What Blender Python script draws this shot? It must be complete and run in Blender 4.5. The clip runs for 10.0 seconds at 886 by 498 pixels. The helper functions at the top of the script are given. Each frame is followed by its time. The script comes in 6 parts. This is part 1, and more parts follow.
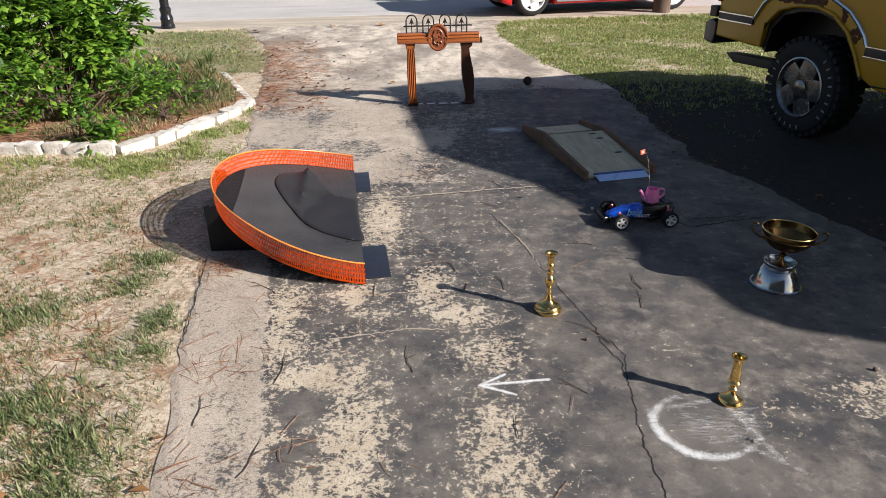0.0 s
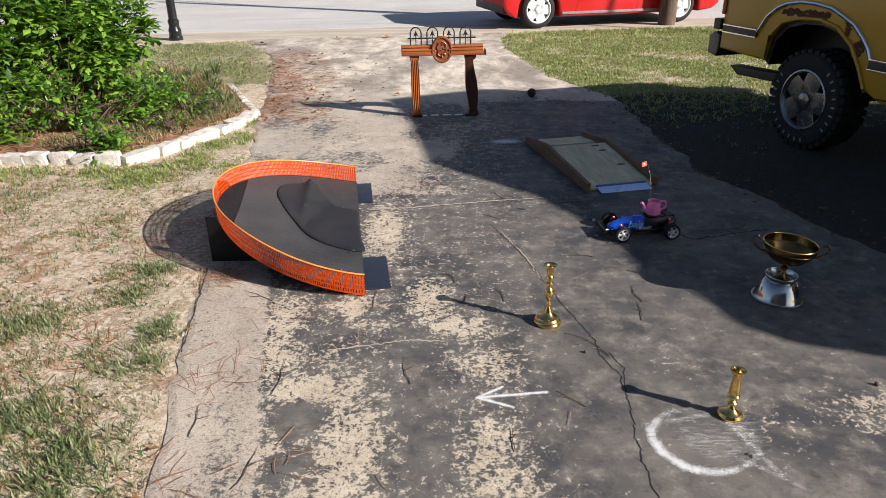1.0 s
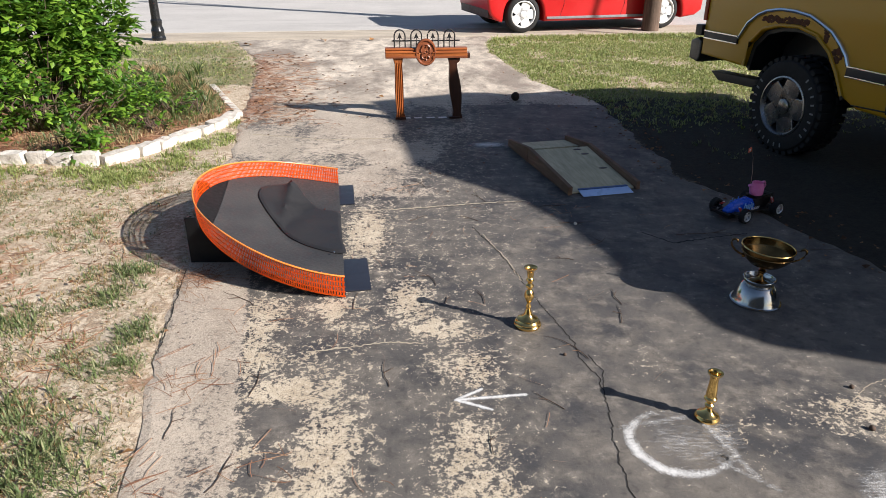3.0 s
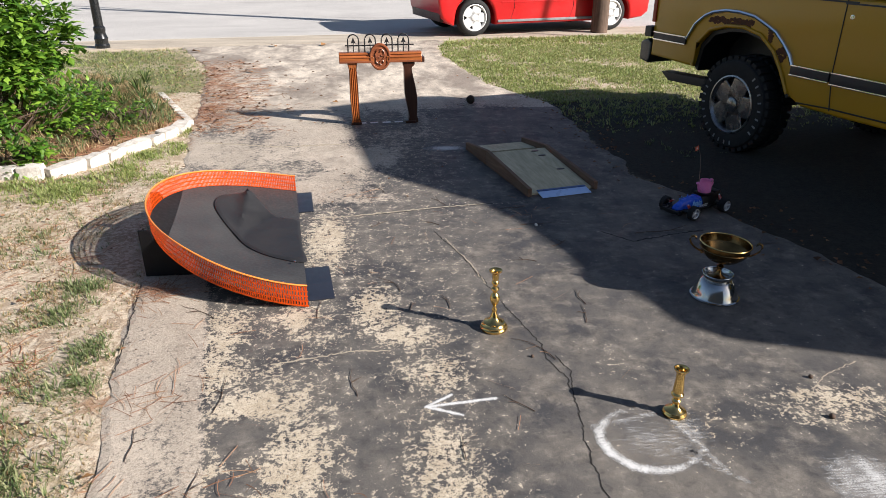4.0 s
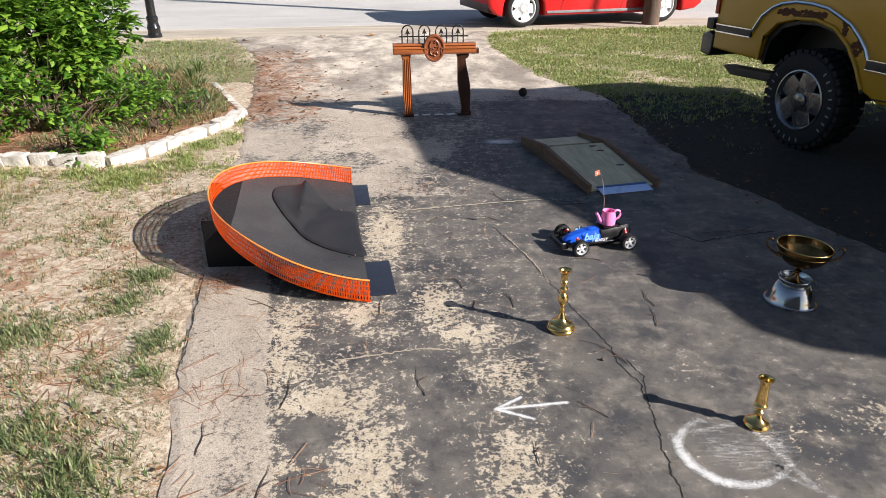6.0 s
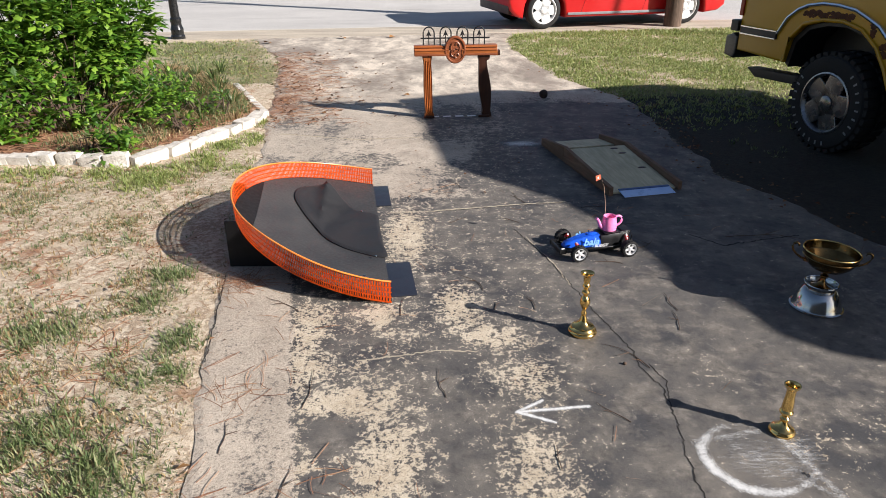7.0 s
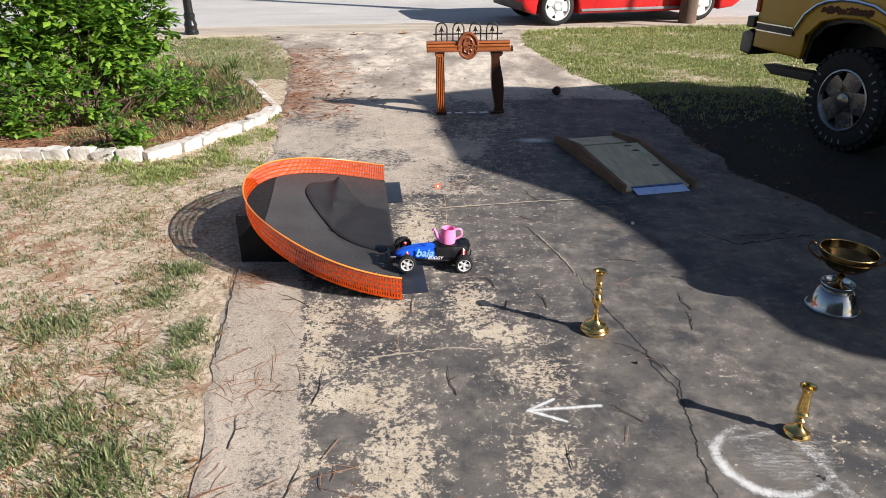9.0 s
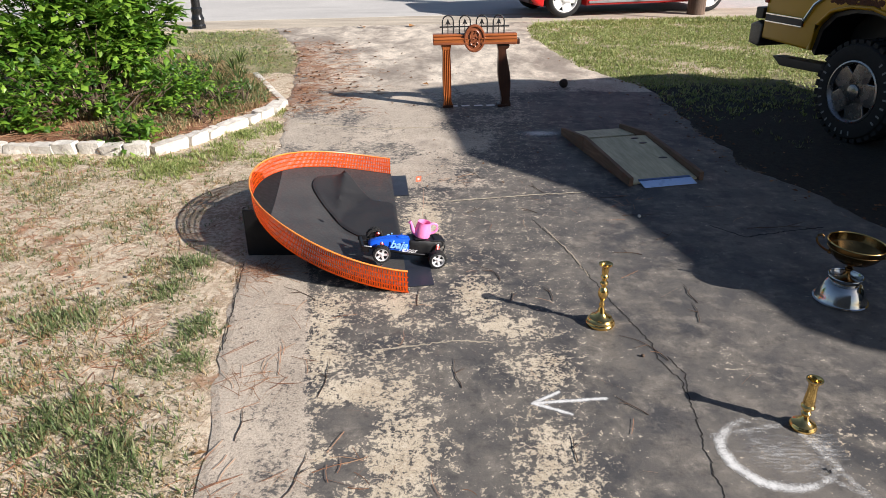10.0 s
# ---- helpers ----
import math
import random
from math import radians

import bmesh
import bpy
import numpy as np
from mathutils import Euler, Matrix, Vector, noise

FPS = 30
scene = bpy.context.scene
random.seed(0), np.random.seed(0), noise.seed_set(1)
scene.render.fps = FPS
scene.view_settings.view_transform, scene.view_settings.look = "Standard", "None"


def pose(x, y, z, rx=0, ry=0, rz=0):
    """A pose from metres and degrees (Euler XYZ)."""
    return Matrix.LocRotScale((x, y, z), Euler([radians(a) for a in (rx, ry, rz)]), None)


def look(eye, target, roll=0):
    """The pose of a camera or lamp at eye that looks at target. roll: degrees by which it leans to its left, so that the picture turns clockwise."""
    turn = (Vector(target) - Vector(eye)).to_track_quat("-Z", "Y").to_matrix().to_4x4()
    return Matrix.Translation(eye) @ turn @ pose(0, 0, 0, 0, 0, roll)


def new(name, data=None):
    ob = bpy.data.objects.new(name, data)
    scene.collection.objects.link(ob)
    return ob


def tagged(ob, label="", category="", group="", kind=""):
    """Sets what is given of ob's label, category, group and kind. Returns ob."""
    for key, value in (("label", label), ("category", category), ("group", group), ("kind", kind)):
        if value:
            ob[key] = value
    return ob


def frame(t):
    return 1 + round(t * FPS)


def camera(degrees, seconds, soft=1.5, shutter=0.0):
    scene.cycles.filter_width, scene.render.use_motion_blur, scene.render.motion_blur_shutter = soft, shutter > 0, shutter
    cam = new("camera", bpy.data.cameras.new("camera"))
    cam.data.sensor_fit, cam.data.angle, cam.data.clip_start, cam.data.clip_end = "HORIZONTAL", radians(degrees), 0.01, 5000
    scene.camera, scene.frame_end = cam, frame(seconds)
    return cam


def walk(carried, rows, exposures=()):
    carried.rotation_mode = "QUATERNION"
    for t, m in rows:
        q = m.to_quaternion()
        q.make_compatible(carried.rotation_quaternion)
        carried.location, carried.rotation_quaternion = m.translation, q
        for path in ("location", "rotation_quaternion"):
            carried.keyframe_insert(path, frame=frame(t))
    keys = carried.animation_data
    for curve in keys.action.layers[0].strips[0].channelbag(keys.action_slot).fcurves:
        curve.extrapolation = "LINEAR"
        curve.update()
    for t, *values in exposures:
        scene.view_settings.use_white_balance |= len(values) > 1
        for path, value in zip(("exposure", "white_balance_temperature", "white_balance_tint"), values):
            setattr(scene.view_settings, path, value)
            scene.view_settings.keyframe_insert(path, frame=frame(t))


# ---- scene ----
cam = camera(65.6, 10.0, soft=0.6)
PATH = [
    (0, (-0.029, 0.026, 1.689), (-0.014, 1.828, 0.821), -0.7),
    (0.5, (-0.004, 0.033, 1.682), (0.003, 1.836, 0.817), -0.9),
    (1, (0.006, 0.028, 1.69), (0.002, 1.844, 0.851), -0.7),
    (1.5, (0.016, 0.031, 1.687), (0.01, 1.857, 0.871), -0.4),
    (2, (0.022, 0.03, 1.683), (0.01, 1.853, 0.86), -0.5),
    (2.5, (0.028, 0.031, 1.683), (0.041, 1.848, 0.848), -0.3),
    (3.8, (0.026, 0.033, 1.676), (0.139, 1.855, 0.858), 0.6),
    (4, (-0.003, 0.057, 1.678), (0.161, 1.873, 0.858), 0.0),
    (4.5, (-0.076, 0.089, 1.675), (0.154, 1.897, 0.851), -0.5),
    (5, (-0.112, 0.108, 1.674), (0.099, 1.912, 0.838), -0.5),
    (5.5, (-0.129, 0.132, 1.673), (0.001, 1.941, 0.829), -0.2),
    (7, (-0.163, 0.141, 1.672), (-0.152, 1.957, 0.834), -0.3),
    (7.5, (-0.164, 0.141, 1.671), (-0.15, 1.956, 0.831), -0.1),
    (8, (-0.163, 0.146, 1.666), (-0.148, 1.96, 0.824), 0.0),
    (8.5, (-0.164, 0.15, 1.667), (-0.163, 1.964, 0.824), 0.0),
    (9, (-0.165, 0.157, 1.664), (-0.186, 1.969, 0.818), -0.3),
    (9.5, (-0.16, 0.156, 1.665), (-0.195, 1.962, 0.806), -0.3),
    (10, (-0.154, 0.155, 1.663), (-0.198, 1.959, 0.8), -0.7),
]
walk(cam, [(t, look(eye, target, roll)) for t, eye, target, roll in PATH],
     [(0, 0.78), (1, 0.80), (2, 0.84), (4, 0.92), (5.5, 0.97), (7, 0.85), (7.5, 0.83), (10, 0.83)])


# ---- world, sun, exposure ----
SUN_UP, SUN_TO = 28.5, Vector((0.889, -0.457, 0))
world = bpy.data.worlds.new("sky")
scene.world = world
world.use_nodes = True
wn = world.node_tree.nodes
sky = wn.new("ShaderNodeTexSky")
sky.sky_type, sky.sun_disc = "NISHITA", False
sky.sun_elevation, sky.sun_rotation = radians(SUN_UP), math.atan2(SUN_TO.x, SUN_TO.y)
world.node_tree.links.new(sky.outputs[0], wn["Background"].inputs[0])
wn["Background"].inputs[1].default_value = 0.047
sun = new("sun", bpy.data.lights.new("sun", "SUN"))
sun.data.energy, sun.data.angle, sun.data.color = 5.0, radians(0.5), (1.0, 0.935, 0.835)
sun.matrix_world = look(SUN_TO * 30 + Vector((0, 0, 30 * math.tan(radians(SUN_UP)))), (0, 0, 0))
scene.view_settings.exposure = 0.9
scene.view_settings.use_white_balance = True
scene.view_settings.white_balance_temperature, scene.view_settings.white_balance_tint = 6190, 14


# ---- material tools ----
class Mat:
    """A node material: a principled surface and short calls for the usual nodes."""

    def __init__(self, name, rough=0.6, metal=0.0, color=(0.5, 0.5, 0.5), spec=0.5):
        self.m = bpy.data.materials.new(name)
        self.m.use_nodes = True
        self.t = self.m.node_tree
        self.b = self.t.nodes["Principled BSDF"]
        self.set("Base Color", (*color, 1)), self.set("Roughness", rough), self.set("Metallic", metal)
        self.set("Specular IOR Level", spec)
        self.co = self.node("ShaderNodeTexCoord").outputs["Object"]

    def node(self, kind):
        return self.t.nodes.new(kind)

    def set(self, socket, value):
        if hasattr(value, "is_linked"):
            self.t.links.new(value, self.b.inputs[socket])
        else:
            self.b.inputs[socket].default_value = value

    def feed(self, n, i, value):
        if hasattr(value, "is_linked"):
            self.t.links.new(value, n.inputs[i])
        else:
            n.inputs[i].default_value = value

    def noise(self, scale, detail=6, rough=0.6, co=None, warp=0.0):
        n = self.node("ShaderNodeTexNoise")
        self.feed(n, "Vector", co or self.co)
        n.inputs["Scale"].default_value, n.inputs["Detail"].default_value = scale, detail
        n.inputs["Roughness"].default_value, n.inputs["Distortion"].default_value = rough, warp
        return n.outputs["Fac"]

    def ramp(self, fac, lo, hi, a=0.0, b=1.0):
        n = self.node("ShaderNodeMapRange")
        for i, v in enumerate((fac, lo, hi, a, b)):
            self.feed(n, i, v)
        return n.outputs[0]

    def mix(self, fac, a, b, mode="MIX"):
        n = self.node("ShaderNodeMix")
        n.data_type, n.blend_type = "RGBA", mode
        self.feed(n, 0, fac)
        self.feed(n, 6, a if hasattr(a, "is_linked") else (*a, 1)), self.feed(n, 7, b if hasattr(b, "is_linked") else (*b, 1))
        return n.outputs[2]

    def math(self, op, a, b=0.0):
        n = self.node("ShaderNodeMath")
        n.operation = op
        self.feed(n, 0, a), self.feed(n, 1, b)
        return n.outputs[0]

    def stretch(self, sx, sy, sz):
        n = self.node("ShaderNodeMapping")
        self.feed(n, 0, self.co)
        n.inputs["Scale"].default_value = (sx, sy, sz)
        return n.outputs[0]

    def attr(self, name):
        n = self.node("ShaderNodeAttribute")
        n.attribute_name = name
        return n.outputs["Fac"]

    def bump(self, height, strength=0.3, dist=0.01):
        n = self.node("ShaderNodeBump")
        n.inputs["Strength"].default_value, n.inputs["Distance"].default_value = strength, dist
        self.feed(n, "Height", height)
        self.set("Normal", n.outputs[0])
        return self

    def island(self):
        return self.node("ShaderNodeNewGeometry").outputs["Random Per Island"]


def simple(name, color, rough=0.5, metal=0.0, vary=0.25, scale=12, bump=0.05, spec=0.5):
    """A plain material with two scales of wear in colour and gloss."""
    m = Mat(name, rough, metal, color, spec)
    n1, n2 = m.noise(scale, 5), m.noise(scale * 9, 4)
    f = m.math("ADD", m.math("MULTIPLY", n1, 0.6), m.math("MULTIPLY", n2, 0.4))
    dark, light = [c * (1 - vary) for c in color], [min(1, c * (1 + vary)) for c in color]
    m.set("Base Color", m.mix(m.ramp(f, 0.3, 0.7), dark, light))
    m.set("Roughness", m.ramp(n1, 0.3, 0.7, max(0.02, rough - 0.08), min(1, rough + 0.1)))
    m.bump(n2, bump, 0.004)
    return m.m


# ---- mesh tools ----
def finish(name, bm, mat, smooth=False):
    me = bpy.data.meshes.new(name)
    bmesh.ops.recalc_face_normals(bm, faces=bm.faces)
    bm.to_mesh(me)
    bm.free()
    for mt in (mat if isinstance(mat, (list, tuple)) else [mat]):
        me.materials.append(mt)
    if smooth:
        me.polygons.foreach_set("use_smooth", [True] * len(me.polygons))
        me.set_sharp_from_angle(angle=radians(38))
    return me


def part(name, bm, material, parent=None, label="", smooth=True):
    ob = new(name, finish(name, bm, material, smooth))
    if parent:
        ob.parent = parent
    if label:
        ob["label"] = label
    return ob


def thing(name, label, category, m=None, group="", kind=""):
    ob = new(name)
    ob.empty_display_size = 0.05
    if m:
        ob.matrix_world = m
    return tagged(ob, label, category, group, kind)


def box(bm, c, s, m=None, bevel=0.0):
    r = bmesh.ops.create_cube(bm, size=1, matrix=(m or Matrix()) @ Matrix.Translation(c) @ Matrix.Diagonal((*s, 1)))
    if bevel:
        es = list({e for v in r["verts"] for e in v.link_edges})
        bmesh.ops.bevel(bm, geom=es, offset=bevel, segments=2, affect="EDGES", profile=0.7)
    return bm


def lathe(bm, profile, n=32, m=None, cap=True):
    """A turned body about z from (radius, height) pairs."""
    m = m or Matrix()
    rings = [[bm.verts.new(m @ Vector((r * math.cos(2 * math.pi * k / n), r * math.sin(2 * math.pi * k / n), z))) for k in range(n)] for r, z in profile]
    for a, b in zip(rings, rings[1:]):
        for k in range(n):
            bm.faces.new((a[k], a[(k + 1) % n], b[(k + 1) % n], b[k]))
    if cap:
        bm.faces.new(rings[0][::-1]), bm.faces.new(rings[-1])
    return bm


def tube(bm, pts, radius, n=8, closed=False):
    """A round rod along points; radius is a number or a list."""
    pts = [Vector(p) for p in pts]
    rings = []
    up = Vector((0, 0, 1))
    for i, p in enumerate(pts):
        a, b = pts[(i - 1) % len(pts)] if closed or i else p, pts[(i + 1) % len(pts)] if closed or i < len(pts) - 1 else p
        d = (b - a).normalized()
        s = d.cross(up if abs(d.z) < 0.95 else Vector((1, 0, 0))).normalized()
        w = s.cross(d)
        r = radius[i] if isinstance(radius, (list, tuple)) else radius
        rings.append([bm.verts.new(p + (s * math.cos(2 * math.pi * k / n) + w * math.sin(2 * math.pi * k / n)) * r) for k in range(n)])
    pairs = list(zip(rings, rings[1:])) + ([(rings[-1], rings[0])] if closed else [])
    for a, b in pairs:
        for k in range(n):
            bm.faces.new((a[k], a[(k + 1) % n], b[(k + 1) % n], b[k]))
    if not closed:
        bm.faces.new(rings[0][::-1]), bm.faces.new(rings[-1])
    return bm


def slab(bm, outline, y0, y1, bevel=0.0, m=None):
    """An outline in (x, z) pushed from y0 to y1, with rounded edges."""
    m = m or Matrix()
    vs = [bm.verts.new(m @ Vector((x, y0, z))) for x, z in outline]
    face = bm.faces.new(vs)
    r = bmesh.ops.extrude_face_region(bm, geom=[face])
    moved = [e for e in r["geom"] if isinstance(e, bmesh.types.BMVert)]
    d = m.to_3x3() @ Vector((0, y1 - y0, 0))
    bmesh.ops.translate(bm, verts=moved, vec=d)
    if bevel:
        caps = set(vs) | set(moved)
        es = [e for e in bm.edges if e.verts[0] in caps and e.verts[1] in caps and (e.verts[0] in moved) == (e.verts[1] in moved)]
        bmesh.ops.bevel(bm, geom=es, offset=bevel, segments=3, affect="EDGES", profile=0.6)
    return bm


def plate(bm, outline, z0, z1, m=None, bevel=0.0):
    """An outline in (x, y) pushed from z0 up to z1."""
    turn = Matrix(((1, 0, 0, 0), (0, 0, 1, 0), (0, 1, 0, 0), (0, 0, 0, 1)))
    return slab(bm, outline, z0, z1, bevel, (m or Matrix()) @ turn)


def along(pts, y):
    """x on a polyline given as (x, y) points of rising y."""
    for (xa, ya), (xb, yb) in zip(pts, pts[1:]):
        if y <= yb:
            return xa + (xb - xa) * (y - ya) / (yb - ya)
    return pts[-1][0]


def arc(cx, cz, r, a0, a1, n):
    return [(cx + r * math.cos(radians(a0 + (a1 - a0) * i / n)), cz + r * math.sin(radians(a0 + (a1 - a0) * i / n))) for i in range(n + 1)]


# ---- the lie of the land ----
LEFT = [(-0.75, -3.0), (-0.90, 1.2), (-1.0, 1.8), (-1.23, 2.86), (-1.31, 3.43), (-1.52, 4.7), (-1.70, 6.0), (-1.88, 7.1), (-2.25, 9.3), (-2.5, 10.5), (-3.1, 11.9), (-3.6, 13.2)]
RIGHT = [(3.4, -3.0), (2.9, 1.5), (2.55, 3.4), (2.2, 4.5), (1.97, 5.1), (1.93, 6.3), (1.89, 7.7), (1.6, 8.35), (1.31, 9.1), (1.02, 11.2), (1.0, 12.2), (1.35, 13.3)]


def kerb_line(x):
    return 13.0 + 0.13 * x


def lump(x, y, s, seed=0.0):
    return noise.noise(Vector((x * s, y * s, seed)))


# ---- ground materials ----
def ground_material():
    m = Mat("sandy_soil", 0.95)
    g, s, shade_dark = m.attr("grass"), m.attr("straw"), m.attr("shade_dark")
    n1, n2, n3 = m.noise(4.2, 8, 0.72), m.noise(30, 7, 0.75), m.noise(150, 3, 0.6)
    sand = m.mix(m.ramp(n1, 0.38, 0.56), (0.40, 0.31, 0.21), (0.80, 0.70, 0.54))
    sand = m.mix(m.ramp(n2, 0.30, 0.44, 0.4, 0.0), sand, (0.36, 0.26, 0.18))
    straw = m.mix(m.ramp(n2, 0.35, 0.65), (0.13, 0.06, 0.03), (0.46, 0.26, 0.15))
    turf = m.mix(m.ramp(n2, 0.35, 0.65), (0.11, 0.11, 0.045), (0.36, 0.31, 0.16))
    litter = m.ramp(m.math("ADD", m.math("MULTIPLY", n1, 0.8), m.math("MULTIPLY", n2, 0.8)), 0.75, 0.87)
    base = m.mix(m.math("MULTIPLY", litter, 0.8), sand, m.mix(m.ramp(n3, 0.4, 0.6), (0.15, 0.09, 0.05), (0.40, 0.28, 0.17)))
    wob = m.math("ADD", m.math("MULTIPLY", n1, 0.5), m.math("MULTIPLY", n2, 0.5))
    c = m.mix(m.ramp(m.math("ADD", s, wob), 0.92, 1.10), base, straw)
    c = m.mix(m.ramp(m.math("ADD", g, wob), 0.92, 1.12), c, turf)
    # dark soil, blackened with the shade right of the drive and under the truck
    c = m.mix(m.ramp(m.math("ADD", shade_dark, wob), 0.95, 1.2), c, m.mix(m.ramp(n2, 0.4, 0.7), (0.008, 0.008, 0.006), (0.038, 0.033, 0.022)))
    m.set("Base Color", m.mix(m.ramp(n3, 0.35, 0.6, 0.12, 0.0), c, (0.08, 0.06, 0.04)))
    m.bump(m.math("ADD", m.math("ADD", n1, n2), m.math("MULTIPLY", n3, 0.15)), 0.5, 0.03)
    return m.m


def driveway_material():
    m = Mat("worn_driveway", 0.85)
    w, pale, straw = m.attr("wear"), m.attr("pale"), m.attr("straw")
    mid = m.noise(15, 9, 0.70, warp=0.2)
    flake = m.noise(46, 8, 0.68, warp=0.3)
    n2 = m.noise(115, 5, 0.75)
    big = m.noise(5.5, 7, 0.66)
    n0 = m.noise(1.7, 8, 0.70, warp=0.4)
    grit = m.noise(330, 2, 0.6)
    f = m.math("ADD", m.math("MULTIPLY", mid, 0.34), m.math("ADD", m.math("MULTIPLY", flake, 0.42), m.math("MULTIPLY", n2, 0.24)))
    worn = m.math("ADD", m.math("MULTIPLY", m.math("SUBTRACT", f, 0.5), 2.5), m.math("ADD", m.math("MULTIPLY", w, 0.5), 0.5))
    gone = m.ramp(worn, 0.680, 0.705)
    # the dark coating: blue-grey to brown, dusty by patches, with pale flecks and fine pits
    tar = m.mix(m.ramp(n0, 0.40, 0.60), (0.060, 0.059, 0.061), (0.160, 0.145, 0.126))
    tar = m.mix(m.ramp(big, 0.46, 0.60, 0.0, 0.8), tar, (0.180, 0.160, 0.134))
    tar = m.mix(m.ramp(m.math("ADD", m.math("MULTIPLY", mid, 0.6), m.math("MULTIPLY", big, 0.4)), 0.52, 0.62, 0.0, 0.65), tar, (0.29, 0.26, 0.22))
    tar = m.mix(m.ramp(mid, 0.34, 0.46, 0.55, 0.0), tar, (0.034, 0.032, 0.032))
    tar = m.mix(m.ramp(m.math("ADD", n2, m.math("MULTIPLY", m.math("SUBTRACT", big, 0.5), 0.35)), 0.62, 0.70, 0.0, 0.5), tar, (0.40, 0.36, 0.31))
    tar = m.mix(m.ramp(n2, 0.30, 0.42, 0.6, 0.0), tar, (0.025, 0.023, 0.022))
    # bare concrete where the coating has flaked off
    bare = m.mix(m.ramp(big, 0.36, 0.62), (0.50, 0.41, 0.29), (0.66, 0.565, 0.42))
    bare = m.mix(m.ramp(flake, 0.52, 0.68, 0.0, 0.5), bare, (0.80, 0.72, 0.58))
    bare = m.mix(m.ramp(n2, 0.38, 0.47, 0.75, 0.0), bare, (0.17, 0.145, 0.12))
    # the uncoated edge strip
    slabc = m.mix(m.ramp(m.math("ADD", m.math("MULTIPLY", n0, 0.4), m.math("MULTIPLY", f, 0.6)), 0.41, 0.58), (0.33, 0.275, 0.215), (0.66, 0.565, 0.45))
    slabc = m.mix(m.ramp(n2, 0.53, 0.64, 0.0, 0.7), slabc, (0.74, 0.66, 0.54))
    slabc = m.mix(m.ramp(n2, 0.34, 0.46, 0.75, 0.0), slabc, (0.12, 0.095, 0.075))
    slabc = m.mix(m.ramp(flake, 0.32, 0.45, 0.6, 0.0), slabc, (0.15, 0.12, 0.095))
    # the far, sunlit slabs: cream with grey-brown blotches
    blot = m.noise(1.5, 8, 0.68, m.stretch(1.0, 0.55, 1), warp=0.4)
    light = m.mix(m.ramp(blot, 0.40, 0.58), (0.36, 0.305, 0.245), (0.86, 0.755, 0.61))
    light = m.mix(m.ramp(m.noise(6, 7, 0.72, m.stretch(1.0, 0.5, 1)), 0.36, 0.54, 0.7, 0.0), light, (0.25, 0.205, 0.165))
    light = m.mix(m.ramp(n2, 0.34, 0.50, 0.5, 0.0), light, (0.20, 0.155, 0.12))
    slabc = m.mix(m.ramp(pale, 0.62, 0.85), slabc, light)
    c = m.mix(gone, tar, bare)
    c = m.mix(m.ramp(m.math("ADD", m.math("ADD", pale, m.math("MULTIPLY", m.math("SUBTRACT", f, 0.5), 1.7)), m.math("MULTIPLY", m.math("SUBTRACT", blot, 0.5), 1.1)), 0.44, 0.56), c, slabc)
    c = m.mix(m.ramp(m.math("ADD", m.math("ADD", straw, m.math("MULTIPLY", m.math("SUBTRACT", f, 0.5), 1.6)), m.math("MULTIPLY", m.math("SUBTRACT", blot, 0.5), 1.7)), 0.42, 0.60), c, m.mix(m.ramp(n2, 0.35, 0.6), (0.15, 0.07, 0.04), (0.42, 0.25, 0.16)))
    m.set("Base Color", m.mix(m.ramp(grit, 0.35, 0.60, 0.35, 0.0), c, (0.03, 0.028, 0.025)))
    m.set("Roughness", m.ramp(gone, 0, 1, 0.66, 0.95))
    h = m.math("ADD", m.math("MULTIPLY", gone, -0.5), m.math("ADD", m.math("MULTIPLY", grit, 0.25), m.math("MULTIPLY", n2, 0.5)))
    m.bump(h, 0.55, 0.006)
    return m.m


def street_material():
    m = Mat("pale_asphalt", 0.85)
    n1, n2, n3 = m.noise(0.5, 7, 0.65), m.noise(9, 6, 0.7), m.noise(160, 2)
    c = m.mix(m.ramp(n1, 0.3, 0.7), (0.47, 0.45, 0.42), (0.60, 0.575, 0.535))
    c = m.mix(m.ramp(m.noise(0.9, 6, 0.7, m.stretch(0.25, 1.6, 1)), 0.56, 0.68, 0.0, 0.35), c, (0.19, 0.18, 0.17))
    m.set("Base Color", m.mix(m.ramp(n3, 0.3, 0.6, 0.3, 0.0), c, (0.12, 0.12, 0.11)))
    m.bump(m.math("ADD", n2, n3), 0.35, 0.01)
    return m.m


def gutter_material():
    m = Mat("sandy_gutter", 0.9)
    n1, n2 = m.noise(1.6, 7, 0.7, m.stretch(0.35, 2.2, 1)), m.noise(26, 6, 0.7)
    c = m.mix(m.ramp(n1, 0.35, 0.65), (0.34, 0.295, 0.235), (0.60, 0.52, 0.405))
    m.set("Base Color", m.mix(m.ramp(n2, 0.3, 0.55, 0.4, 0.0), c, (0.13, 0.10, 0.07)))
    m.bump(n2, 0.4, 0.01)
    return m.m


